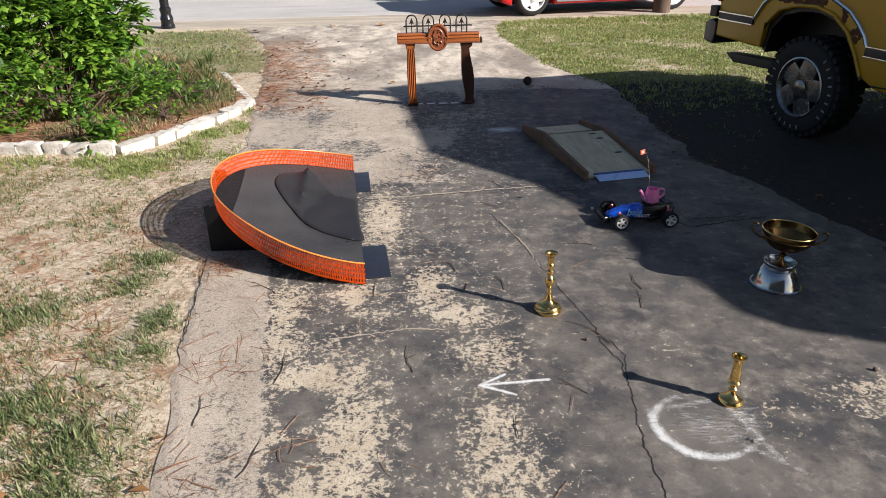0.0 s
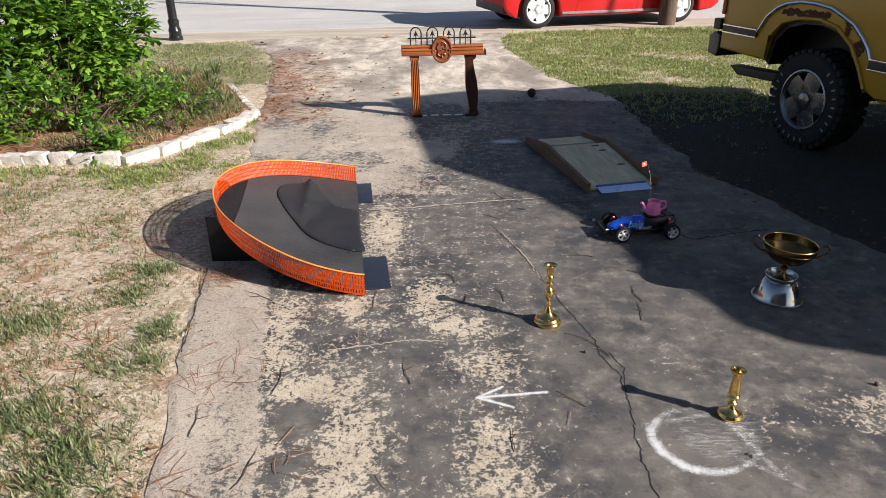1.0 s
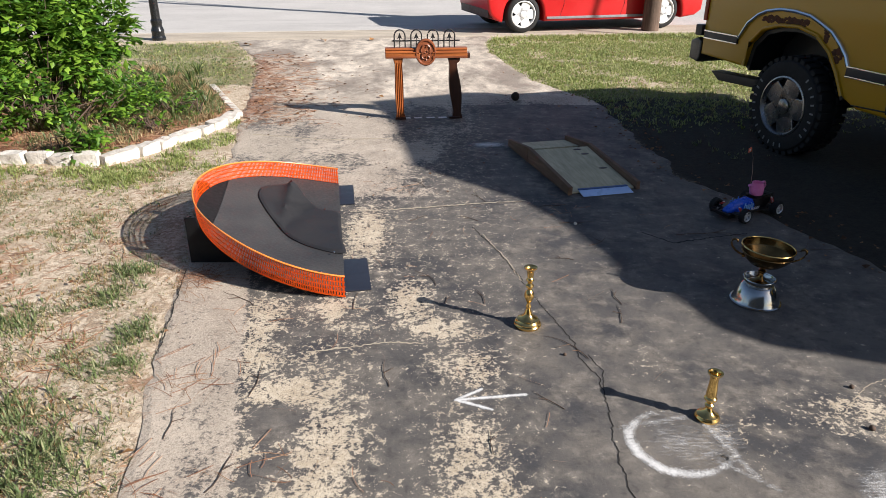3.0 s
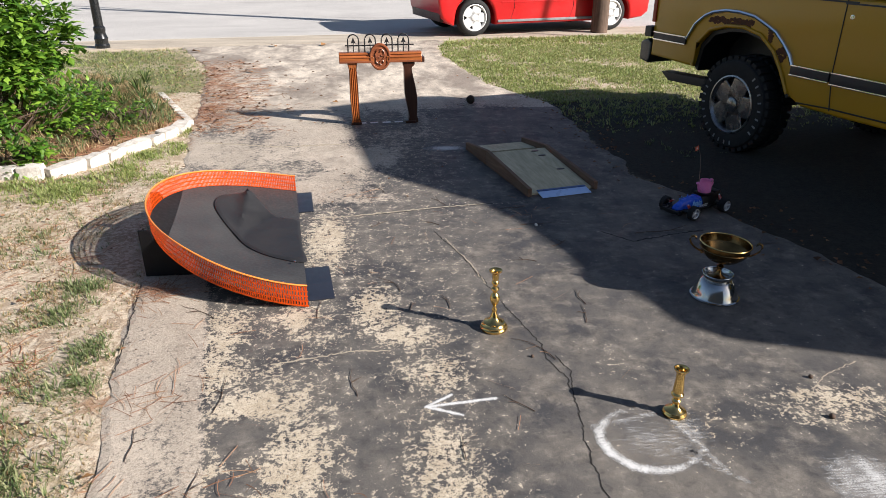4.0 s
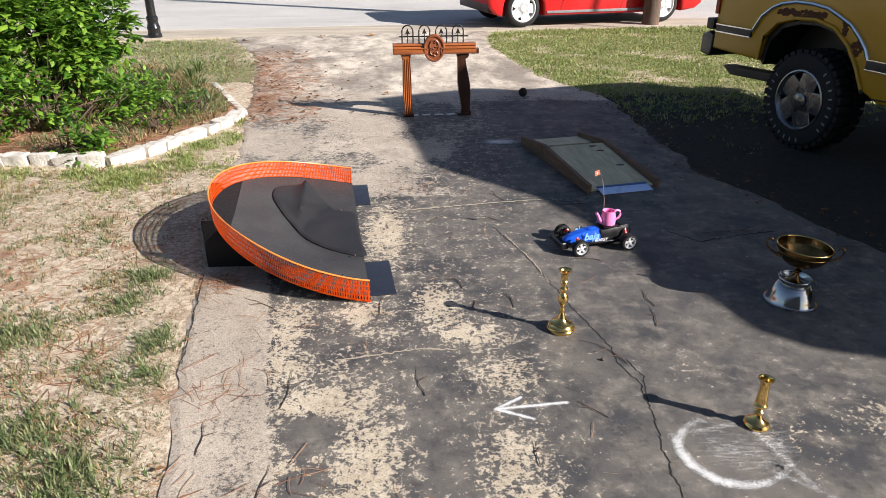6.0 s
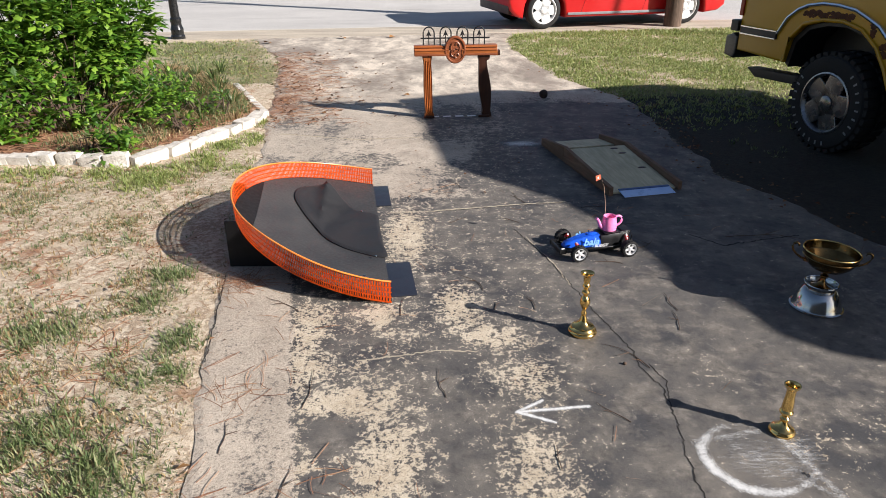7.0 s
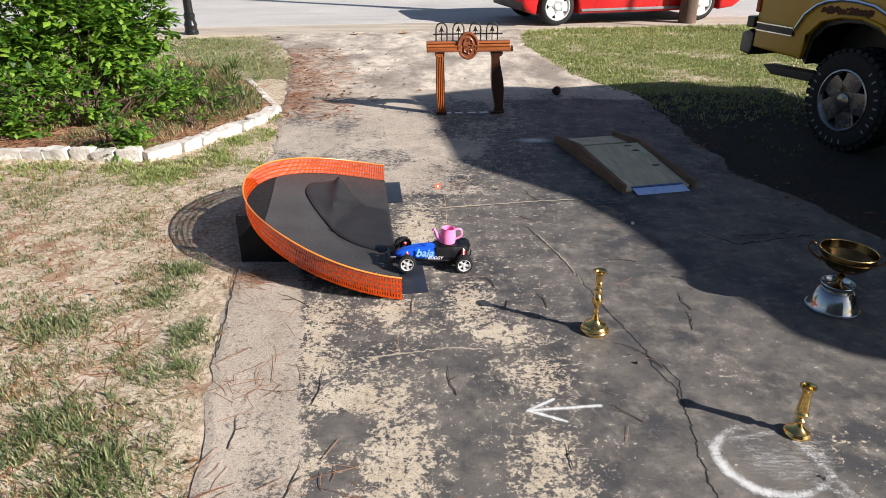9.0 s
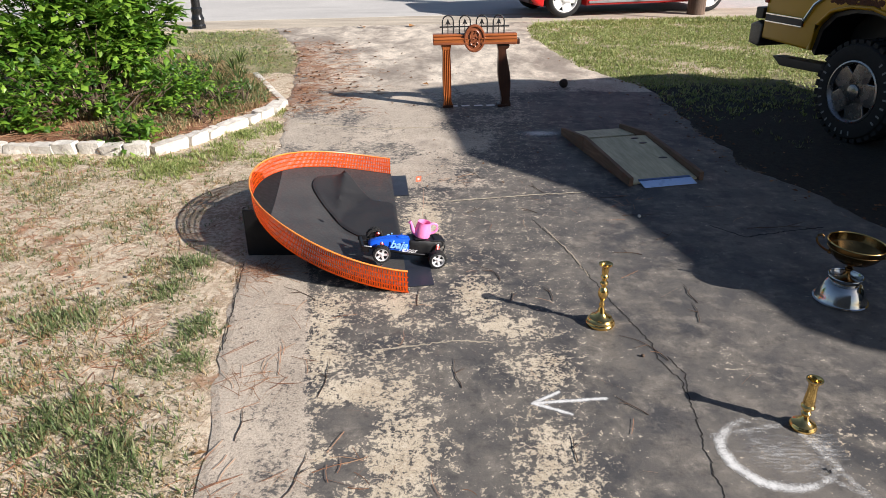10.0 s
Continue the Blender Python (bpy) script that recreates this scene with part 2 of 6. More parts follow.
def blade_material(name, tones, rough=0.55):
    m = Mat(name, rough)
    k = m.island()
    c = m.mix(m.ramp(k, 0.0, 0.5), tones[0], tones[1])
    c = m.mix(m.ramp(k, 0.5, 1.0), c, tones[2])
    m.set("Base Color", m.mix(m.ramp(m.noise(3, 3), 0.3, 0.7, 0.0, 0.4), c, [v * 0.6 for v in tones[1]]))
    m.set("Subsurface Weight", 0.0)
    tr = m.node("ShaderNodeBsdfTranslucent")
    m.feed(tr, "Color", m.mix(0.5, c, tones[2]))
    ms = m.node("ShaderNodeMixShader")
    ms.inputs[0].default_value = 0.3
    m.t.links.new(m.b.outputs[0], ms.inputs[1]), m.t.links.new(tr.outputs[0], ms.inputs[2])
    m.t.links.new(ms.outputs[0], m.t.nodes["Material Output"].inputs[0])
    return m.m


SOIL, DRIVE, ASPHALT, GUTTER = ground_material(), driveway_material(), street_material(), gutter_material()
GRASS = blade_material("lawn_grass", ((0.12, 0.18, 0.035), (0.26, 0.33, 0.08), (0.52, 0.50, 0.23)))
WEED = blade_material("dry_grass", ((0.06, 0.11, 0.032), (0.145, 0.20, 0.065), (0.40, 0.39, 0.21)))
HAY = blade_material("dead_grass", ((0.16, 0.10, 0.045), (0.36, 0.26, 0.12), (0.60, 0.47, 0.27)), 0.7)
LEAF = blade_material("bush_leaf", ((0.020, 0.062, 0.008), (0.085, 0.20, 0.018), (0.29, 0.46, 0.05)), 0.42)
LILY = blade_material("strap_leaf", ((0.035, 0.07, 0.015), (0.085, 0.14, 0.03), (0.20, 0.22, 0.07)), 0.5)
NEEDLE = blade_material("pine_needle", ((0.17, 0.07, 0.04), (0.36, 0.17, 0.09), (0.55, 0.36, 0.22)), 0.7)
BARK = simple("twig_bark", (0.085, 0.055, 0.038), 0.85, vary=0.4, scale=60)


# ---- ground, driveway, street ----
def spread(lo, hi, step, far):
    a = list(np.arange(lo, hi + 1e-6, step))
    out, d = [], step
    while d < far:
        d *= 1.8
        out.append(d)
    return [lo - d for d in reversed(out)] + a + [hi + d for d in out]


def in_bed(x, y):
    """How far into the planted bed behind the white stones."""
    edge = [(5.55, -9.0), (5.5, -2.75), (6.15, -2.25), (7.05, -2.0), (7.6, -2.2), (8.6, -2.75), (9.6, -3.6)]
    if x > -2.0 or y < 5.5 or y > 9.6:
        return 0.0
    for (ya, xa), (yb, xb) in zip(edge, edge[1:]):
        if ya <= y <= yb or (ya > yb and yb <= y <= ya):
            if x < xa + (xb - xa) * (y - ya) / (yb - ya) - 0.05 and not (ya == 5.55):
                return 1.0
    return 0.0


# tufts of grass and drifts of pine straw in the sandy yard: x, y, reach
TUFTS = [(-1.60, 3.47, 0.10), (-1.60, 3.17, 0.16), (-1.83, 3.0, 0.15), (-2.02, 2.89, 0.20), (-1.33, 2.80, 0.13), (-1.46, 2.64, 0.15), (-1.33, 2.53, 0.14), (-1.65, 2.16, 0.20), (-1.35, 2.26, 0.14), (-1.33, 1.99, 0.16), (-1.5, 1.9, 0.14), (-1.25, 1.80, 0.20), (-1.10, 1.88, 0.12), (-1.88, 2.47, 0.18),
         (-2.25, 4.17, 0.20), (-2.42, 4.12, 0.18), (-2.45, 4.5, 0.25), (-3.05, 4.62, 0.30), (-2.78, 4.75, 0.25), (-1.75, 3.44, 0.09), (-2.2, 2.75, 0.18), (-2.4, 3.05, 0.2), (-1.6, 1.65, 0.25), (-2.05, 2.2, 0.25), (-2.9, 3.6, 0.25), (-1.1, 1.55, 0.15), (-3.6, 4.3, 0.4), (-2.05, 5.1, 0.12), (-1.15, 2.22, 0.12), (-1.14, 2.45, 0.09), (-1.06, 1.97, 0.12), (-1.22, 2.66, 0.09), (-1.0, 1.74, 0.12)]
DRIFTS = [(-2.48, 3.80, 0.20), (-2.30, 3.45, 0.22), (-1.36, 3.37, 0.12), (-1.72, 2.64, 0.15), (-1.10, 2.05, 0.12), (-1.45, 1.86, 0.12), (-2.05, 2.74, 0.12), (-1.17, 2.48, 0.10), (-1.38, 2.18, 0.10), (-2.75, 3.95, 0.2), (-1.0, 1.65, 0.12), (-1.02, 1.86, 0.09), (-1.08, 2.32, 0.08)]


def near_spots(spots, x, y):
    return max(math.exp(-(math.hypot(x - cx, y - cy) / r) ** 2) for cx, cy, r in spots)


def grassy(x, y):
    """0 to 1: how much grass grows here."""
    if y > kerb_line(x) - 0.1:
        return 0.0
    if x > along(RIGHT, min(max(y, -3), 13.2)):
        k = 1.0 if y > 8.1 else max(0.0, min(0.6, (y - 6.2) / 2.6))
        return k * (0.85 + 0.75 * lump(x, y, 0.9, 3) + 0.55 * lump(x, y, 3.1, 6))
    if x < along(LEFT, min(max(y, -3), 13.1)):
        if in_bed(x, y):
            return 0.12
        if y > 8.6:
            return 0.85 + 0.5 * lump(x, y, 1.1, 5)
        return 0.68 * near_spots(TUFTS, x, y) + 0.55 * lump(x, y, 4.3, 7) + 0.50 * lump(x, y, 11, 3) + 0.27 + max(0.0, 0.18 * (2.9 - y))
    return 0.0


def strawy(x, y):
    d = along(LEFT, min(max(y, -3), 13.1)) - x
    k = 0.8 if in_bed(x, y) else 0.0
    if -0.75 < d < 0.5 and 6.6 < y < 11:
        k = max(k, 0.6 - 0.5 * abs(d + 0.25))
    if 0.0 < d < 2.5 and y < 3.1:
        k = max(k, min(0.55, 0.24 * (3.1 - y)) + 0.35 * lump(x, y, 2.1, 27))
    if d > 0 and y < 5.2:
        k = max(k, 0.75 * near_spots(DRIFTS, x, y) + 0.5 * lump(x, y, 6.0, 29))
    if -0.1 < d < 0.35 and y < 4.2:
        k = max(k, (0.45 if y < 2.9 else 0.30) - (0.5 if d > 0.05 else 2.4) * abs(d - 0.05))
    return k


def make_ground():
    xs, ys = spread(-8.0, 10.0, 0.14, 500), spread(0.6, 13.4, 0.14, 500)
    verts, g, s, shade_dark = [], [], [], []
    for y in ys:
        for x in xs:
            z = -0.014 + 0.012 * lump(x, y, 1.4) + 0.007 * lump(x, y, 5.0)
            z = max(z, -0.016) if x < 0 else z
            if -0.3 < along(LEFT, min(max(y, -3), 13.1)) - x < 0.3:
                z = max(z, -0.005)
            if in_bed(x, y):
                z += 0.05
            inside = along(LEFT, min(max(y, -3), 13.1)) < x < along(RIGHT, min(max(y, -3), 13.2))
            deep = min(x - along(LEFT, min(max(y, -3), 13.1)), along(RIGHT, min(max(y, -3), 13.2)) - x)
            if (inside and deep > 0.16) or y > kerb_line(x) - 0.2:
                z = -0.05
            elif inside:
                z = -0.012
            if abs(x) > 12 or y > 15 or y < -3:
                z = -0.06
            verts.append((x, y, z))
            # shade mask: off the drive's right edge, fading out near y 8.4
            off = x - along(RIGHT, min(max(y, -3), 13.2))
            shade_dark.append(max(0.0, min(0.9, 1.6 * off + 0.7)) * max(0.0, min(1.0, (8.4 - y) / 0.8)) if off > -0.3 else 0.0)
            g.append(0.75 if x > along(RIGHT, min(max(y, -3), 13.2)) + 0.25 * lump(x, y, 1.7, 2) and y < 8.5 else (0.7 if x > 0 or y > 8.6 else 0.42) * grassy(x, y)), s.append(0.8 * strawy(x, y))
    w = len(xs)
    faces = [(j * w + i, j * w + i + 1, (j + 1) * w + i + 1, (j + 1) * w + i) for j in range(len(ys) - 1) for i in range(w - 1)]
    me = bpy.data.meshes.new("ground")
    me.from_pydata(verts, [], faces)
    me.attributes.new("grass", "FLOAT", "POINT").data.foreach_set("value", g)
    me.attributes.new("straw", "FLOAT", "POINT").data.foreach_set("value", s)
    me.attributes.new("shade_dark", "FLOAT", "POINT").data.foreach_set("value", shade_dark)
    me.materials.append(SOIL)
    me.polygons.foreach_set("use_smooth", [True] * len(faces))
    tagged(new("ground", me), "sandy yard soil with thin dry grass and pine straw", "ground", kind="structure")


# worn spots on the driveway: x, y, reach across, reach along, strength
WORN = [(-0.07, 3.08, 0.11, 0.21, 0.42), (0.08, 2.81, 0.16, 0.11, 0.40), (0.18, 2.50, 0.17, 0.13, 0.30), (0.17, 2.00, 0.13, 0.16, 0.32), (0.20, 1.74, 0.20, 0.14, 0.25),
        (-0.77, 2.86, 0.08, 0.28, 0.24), (-0.72, 2.55, 0.08, 0.12, 0.22), (-0.53, 2.33, 0.17, 0.085, 0.38), (-0.56, 2.15, 0.085, 0.085, -0.6), (-0.33, 2.02, 0.12, 0.20, 0.30), (-0.34, 1.70, 0.13, 0.14, 0.26),
        (-0.56, 2.78, 0.11, 0.075, -0.26), (-0.45, 3.02, 0.065, 0.13, 0.38), (-0.55, 1.90, 0.08, 0.06, -0.35), (-0.10, 2.42, 0.14, 0.40, -0.10), (-0.07, 1.95, 0.07, 0.30, -0.14), (-0.67, 1.95, 0.07, 0.11, 0.16), (-0.30, 2.62, 0.20, 0.12, -0.08), (-0.52, 1.66, 0.10, 0.09, 0.2),
        (-0.36, 3.98, 0.15, 0.42, 0.48), (-0.15, 3.5, 0.25, 0.3, 0.06), (0.75, 4.45, 0.22, 0.16, 0.14), (1.75, 2.15, 0.35, 0.16, 0.50), (0.98, 2.50, 0.12, 0.16, 0.22), (1.20, 2.05, 0.12, 0.2, 0.24), (-0.7, 5.3, 0.8, 0.8, 0.20), (0.1, 6.2, 0.6, 0.6, 0.06)]


def make_driveway():
    ny, nx = 260, 110
    verts, wear, pale, straw = [], [], [], []
    for j in range(ny + 1):
        y = -1.2 + 14.6 * j / ny
        xl, xr = along(LEFT, y) + (0.03 if y < 4.5 else 0.09) * lump(0, y, 3.1, 1) + 0.03 * lump(0, y, 8.3, 3), along(RIGHT, y) + 0.10 * lump(0, y, 2.1, 2) + 0.05 * lump(0, y, 6.7, 8)
        for i in range(nx + 1):
            x = xl + (xr - xl) * i / nx
            z = 0.0 if 0 < i < nx else -0.005
            verts.append((x, y, z))
            w = 0.115 + sum(a * math.exp(-(((x - bx) / rx) ** 2 + ((y - by) / ry) ** 2) ** 1.5) for bx, by, rx, ry, a in WORN)
            w += 0.05 * min(1.0, max(0.0, (0.45 - 0.1 * (y - 2) - x) * 4)) * min(1.0, max(0.0, (3.4 - y) * 3)) + 0.13 * min(1.0, max(0.0, (-0.15 - x) * 5)) * min(1.0, max(0.0, (3.3 - y) * 4))
            w -= 0.20 * min(1.0, max(0.0, (x - 0.15 - 0.06 * y) * 3))
            wear.append(w)
            line = -0.690 - 0.205 * (y - 2.1)
            p = min(0.66, 0.5 + (line - x) * 9) if y < 4.2 else 0.0
            if y > 4.45:
                p = max(p, 0.36 + 0.16 * (y - 4.45) / 3 + 0.12 * lump(x, y, 1.2, 9))
            # right half darker: dark coat and the shade on it both put into the tone
            if y > 4.45:
                p -= 0.30 * min(1.0, max(0.0, (x + 0.1 + 0.4 * lump(x, y, 1.3, 21)) * 1.5))
            # pale tone starts where the cast shade ends
            if y > 7.5:
                p = max(p, min(0.95, 0.5 + 0.6 * (y - 7.5)))
            if y > 4.6:
                p = max(p, 0.60 + 0.30 * lump(x, y, 1.6, 4) - 0.65 * max(0.0, x + 0.15 + 0.5 * lump(x, y, 1.1, 14)))
            pale.append(max(0.0, min(1.0, p)))
            straw.append(max(0.0, 0.52 - 0.5 * (x - xl)) if y > 7.0 and y < 11 else max(0.0, 0.40 - 1.5 * (x - xl)))
    w = nx + 1
    faces = [(j * w + i, j * w + i + 1, (j + 1) * w + i + 1, (j + 1) * w + i) for j in range(ny) for i in range(nx)]
    me = bpy.data.meshes.new("driveway")
    me.from_pydata(verts, [], faces)
    for n, vals in (("wear", wear), ("pale", pale), ("straw", straw)):
        me.attributes.new(n, "FLOAT", "POINT").data.foreach_set("value", vals)
    me.materials.append(DRIVE)
    tagged(new("driveway", me), "worn dark-coated concrete driveway with flaking beige patches", "driveway", kind="structure")


def make_street():
    bm = bmesh.new()
    xs = [-150, -40] + list(range(-14, 17, 2)) + [45, 150]
    for a, b, z, nm, mat, label in ((0.0, 1.15, 0.003, "gutter", GUTTER, "sandy concrete gutter strip along the street"), (1.15, 11.5, 0.007, "street", ASPHALT, "pale grey sunlit asphalt street")):
        bm = bmesh.new()
        top = [[bm.verts.new((x, kerb_line(x) + o + (0.05 * lump(x, 0, 0.8, o) if o < 1 else 0), zz)) for x in xs] for o, zz in ((a, -0.06), (a, z), (b, z), (b, -0.06))]
        for r0, r1 in zip(top, top[1:]):
            for i in range(len(xs) - 1):
                bm.faces.new((r0[i], r0[i + 1], r1[i + 1], r1[i]))
        tagged(part(nm, bm, mat, smooth=False), label, nm, kind="structure")


make_ground(), make_driveway(), make_street()


# ---- shared materials ----
BRASS = simple("polished_brass", (0.80, 0.54, 0.19), 0.16, 1.0, 0.25, 25, 0.03)
BRASS_OLD = simple("tarnished_brass", (0.21, 0.125, 0.045), 0.2, 1.0, 0.5, 18, 0.05)
STEEL = simple("stainless_steel", (0.52, 0.52, 0.50), 0.14, 1.0, 0.12, 20, 0.02)
CHROME = simple("chrome", (0.75, 0.75, 0.74), 0.1, 1.0, 0.1, 15, 0.01)
WORN_CHROME = simple("dull_chrome", (0.30, 0.30, 0.30), 0.28, 0.9, 0.3, 15, 0.03)
BLACK = simple("black_plastic", (0.014, 0.014, 0.015), 0.45, 0.0, 0.3, 20, 0.05)
RUBBER = simple("tyre_rubber", (0.011, 0.011, 0.011), 0.8, 0.0, 0.35, 30, 0.3)
IRON = simple("black_iron", (0.02, 0.02, 0.021), 0.5, 0.4, 0.3, 40, 0.1)
WHITE = simple("white_paint", (0.78, 0.77, 0.74), 0.6, 0.0, 0.08, 30, 0.1)
GLASS_DARK = simple("dark_glass", (0.02, 0.022, 0.025), 0.06, 0.0, 0.1, 4, 0.0)


def wood_material(name, dark, light, rough=0.35, lengthwise="z"):
    m = Mat(name, rough)
    st = {"z": (26, 26, 2.2), "x": (2.2, 26, 26), "y": (26, 2.2, 26)}[lengthwise]
    n1, n2 = m.noise(1.6, 7, 0.65, m.stretch(*st), 0.6), m.noise(5, 4)
    c = m.mix(m.ramp(n1, 0.3, 0.7), dark, light)
    m.set("Base Color", m.mix(m.ramp(n2, 0.35, 0.65, 0.3, 0.0), c, [v * 0.5 for v in dark]))
    m.bump(n1, 0.12, 0.004)
    return m.m


ORANGE_WOOD = wood_material("varnished_wood", (0.20, 0.052, 0.014), (0.46, 0.145, 0.036), 0.3)
ORANGE_BEAM = wood_material("varnished_beam", (0.20, 0.052, 0.014), (0.46, 0.145, 0.036), 0.3, "x")
DARK_WOOD = wood_material("dark_brown_wood", (0.028, 0.010, 0.005), (0.075, 0.026, 0.012), 0.35)
CARVED = wood_material("carved_wood", (0.16, 0.045, 0.018), (0.33, 0.105, 0.04), 0.4, "x")
PLY = wood_material("weathered_plywood", (0.46, 0.41, 0.25), (0.70, 0.63, 0.43), 0.7, "y")
RAIL = wood_material("raw_board", (0.13, 0.075, 0.045), (0.27, 0.165, 0.10), 0.8, "y")
POLE_WOOD = wood_material("utility_pole_wood", (0.07, 0.045, 0.03), (0.18, 0.12, 0.085), 0.9)


# ---- turned brass candlesticks ----
def candlestick(profile, x, y, label, slim, lean=0):
    root = thing("candlestick", label, "candlestick", pose(x, y, 0.001, 0, lean, 20), "brass candlesticks on the driveway")
    profile = [(r * slim, z) for r, z in profile]
    k = max(i for i, (r, z) in enumerate(profile) if z < 0.07)
    part("base", lathe(bmesh.new(), profile[:k + 1], 40), BRASS, root)
    part("stem", lathe(bmesh.new(), profile[k:], 32), BRASS, root)
    return root


TALL = [(0.0, 0), (0.074, 0), (0.077, 0.006), (0.077, 0.012), (0.072, 0.017), (0.071, 0.023), (0.064, 0.028), (0.060, 0.036), (0.044, 0.041), (0.034, 0.052), (0.024, 0.062), (0.021, 0.069),
        (0.018, 0.078), (0.012, 0.09), (0.016, 0.098), (0.016, 0.104), (0.011, 0.112), (0.011, 0.124), (0.019, 0.134), (0.027, 0.152), (0.028, 0.166), (0.022, 0.18), (0.012, 0.19), (0.013, 0.197),
        (0.022, 0.206), (0.022, 0.214), (0.012, 0.222), (0.013, 0.23), (0.021, 0.238), (0.021, 0.245), (0.015, 0.252), (0.018, 0.262), (0.020, 0.285), (0.024, 0.291), (0.036, 0.300), (0.037, 0.305),
        (0.030, 0.304), (0.020, 0.296), (0.017, 0.28), (0.0, 0.278)]
SHORT = [(0.0, 0), (0.057, 0), (0.060, 0.005), (0.059, 0.010), (0.054, 0.014), (0.052, 0.018), (0.042, 0.022), (0.030, 0.030), (0.020, 0.040), (0.015, 0.048), (0.022, 0.056), (0.022, 0.061),
         (0.014, 0.068), (0.018, 0.075), (0.030, 0.083), (0.031, 0.090), (0.024, 0.097), (0.026, 0.104), (0.024, 0.125), (0.021, 0.150), (0.021, 0.172), (0.025, 0.183), (0.036, 0.193), (0.037, 0.198),
         (0.030, 0.198), (0.021, 0.188), (0.018, 0.165), (0.0, 0.163)]
candlestick(TALL, 0.49, 2.84, "tall turned brass candlestick standing on the driveway", 0.84)
candlestick([(r, z * 1.05) for r, z in SHORT], 1.087, 2.14, "short turned brass candlestick beside the chalk ring", 0.78)


# ---- brass bowl on an upturned steel bowl ----
def bowl_stand():
    x, y = 1.675, 3.06
    steel = thing("steel_bowl", "upturned stainless steel bowl with a flared rim on the driveway", "bowl", pose(x, y, 0.001) @ Matrix.Scale(0.89, 4))
    part("shell", lathe(bmesh.new(), [(0.0, 0.0), (0.130, 0.0), (0.137, 0.003), (0.137, 0.008), (0.128, 0.011), (0.125, 0.016), (0.120, 0.035), (0.111, 0.060), (0.100, 0.084), (0.089, 0.101), (0.080, 0.109), (0.074, 0.112), (0.0, 0.112)], 56), STEEL, steel)
    bm = bmesh.new()
    tube(bm, [(0.083 * math.cos(a), 0.083 * math.sin(a), 0.145) for a in np.linspace(0, 2 * math.pi, 40, endpoint=False)], 0.005, 8, True)
    lathe(bm, [(0.072, 0.111), (0.076, 0.125), (0.084, 0.145), (0.081, 0.145), (0.073, 0.125), (0.069, 0.112)], 40, cap=False)
    part("foot_ring", bm, STEEL, steel)
    brass = thing("brass_bowl", "tarnished brass pedestal bowl with two loop handles", "bowl", pose(x + 0.001, y, 0.104, 0, 3, -18))
    part("pedestal", lathe(bmesh.new(), [(0.0, 0), (0.048, 0), (0.048, 0.006), (0.024, 0.018), (0.011, 0.036), (0.010, 0.056), (0.018, 0.063), (0.018, 0.069), (0.010, 0.076), (0.022, 0.094), (0.0, 0.096)], 32), BRASS_OLD, brass)
    basin = part("basin", lathe(bmesh.new(), [(0.0, 0.090), (0.035, 0.093), (0.075, 0.110), (0.103, 0.136), (0.116, 0.162), (0.121, 0.178), (0.124, 0.196), (0.120, 0.196), (0.117, 0.180), (0.111, 0.163), (0.103, 0.158), (0.096, 0.140), (0.070, 0.118), (0.035, 0.103), (0.0, 0.101)], 64), BRASS_OLD, brass)
    bm = bmesh.new()                                       # bright worn rim and the step inside it
    tube(bm, [(0.1235 * math.cos(a), 0.1235 * math.sin(a), 0.197) for a in np.linspace(0, 2 * math.pi, 56, endpoint=False)], 0.0035, 6, True)
    part("rim", bm, BRASS, basin, "bright worn brass rim")
    bm = bmesh.new()
    tube(bm, [(0.1185 * math.cos(a), 0.1185 * math.sin(a), 0.168) for a in np.linspace(0, 2 * math.pi, 56, endpoint=False)], 0.003, 6, True)
    part("bead", bm, BRASS_OLD, basin)
    for s in (-1, 1):
        bm = bmesh.new()
        tube(bm, [(s * 0.100, 0, 0.136), (s * 0.122, 0, 0.140), (s * 0.145, 0, 0.153), (s * 0.164, 0, 0.172), (s * 0.172, 0, 0.192), (s * 0.168, 0, 0.207), (s * 0.156, 0, 0.213), (s * 0.146, 0, 0.207), (s * 0.144, 0, 0.198)], [0.005, 0.005, 0.0045, 0.0045, 0.005, 0.006, 0.006, 0.005, 0.004], 10)
        part("handle", bm, BRASS_OLD, brass)
        part("lug", box(bmesh.new(), (s * 0.098, 0, 0.132), (0.026, 0.018, 0.012), bevel=0.003), BRASS_OLD, brass)


bowl_stand()


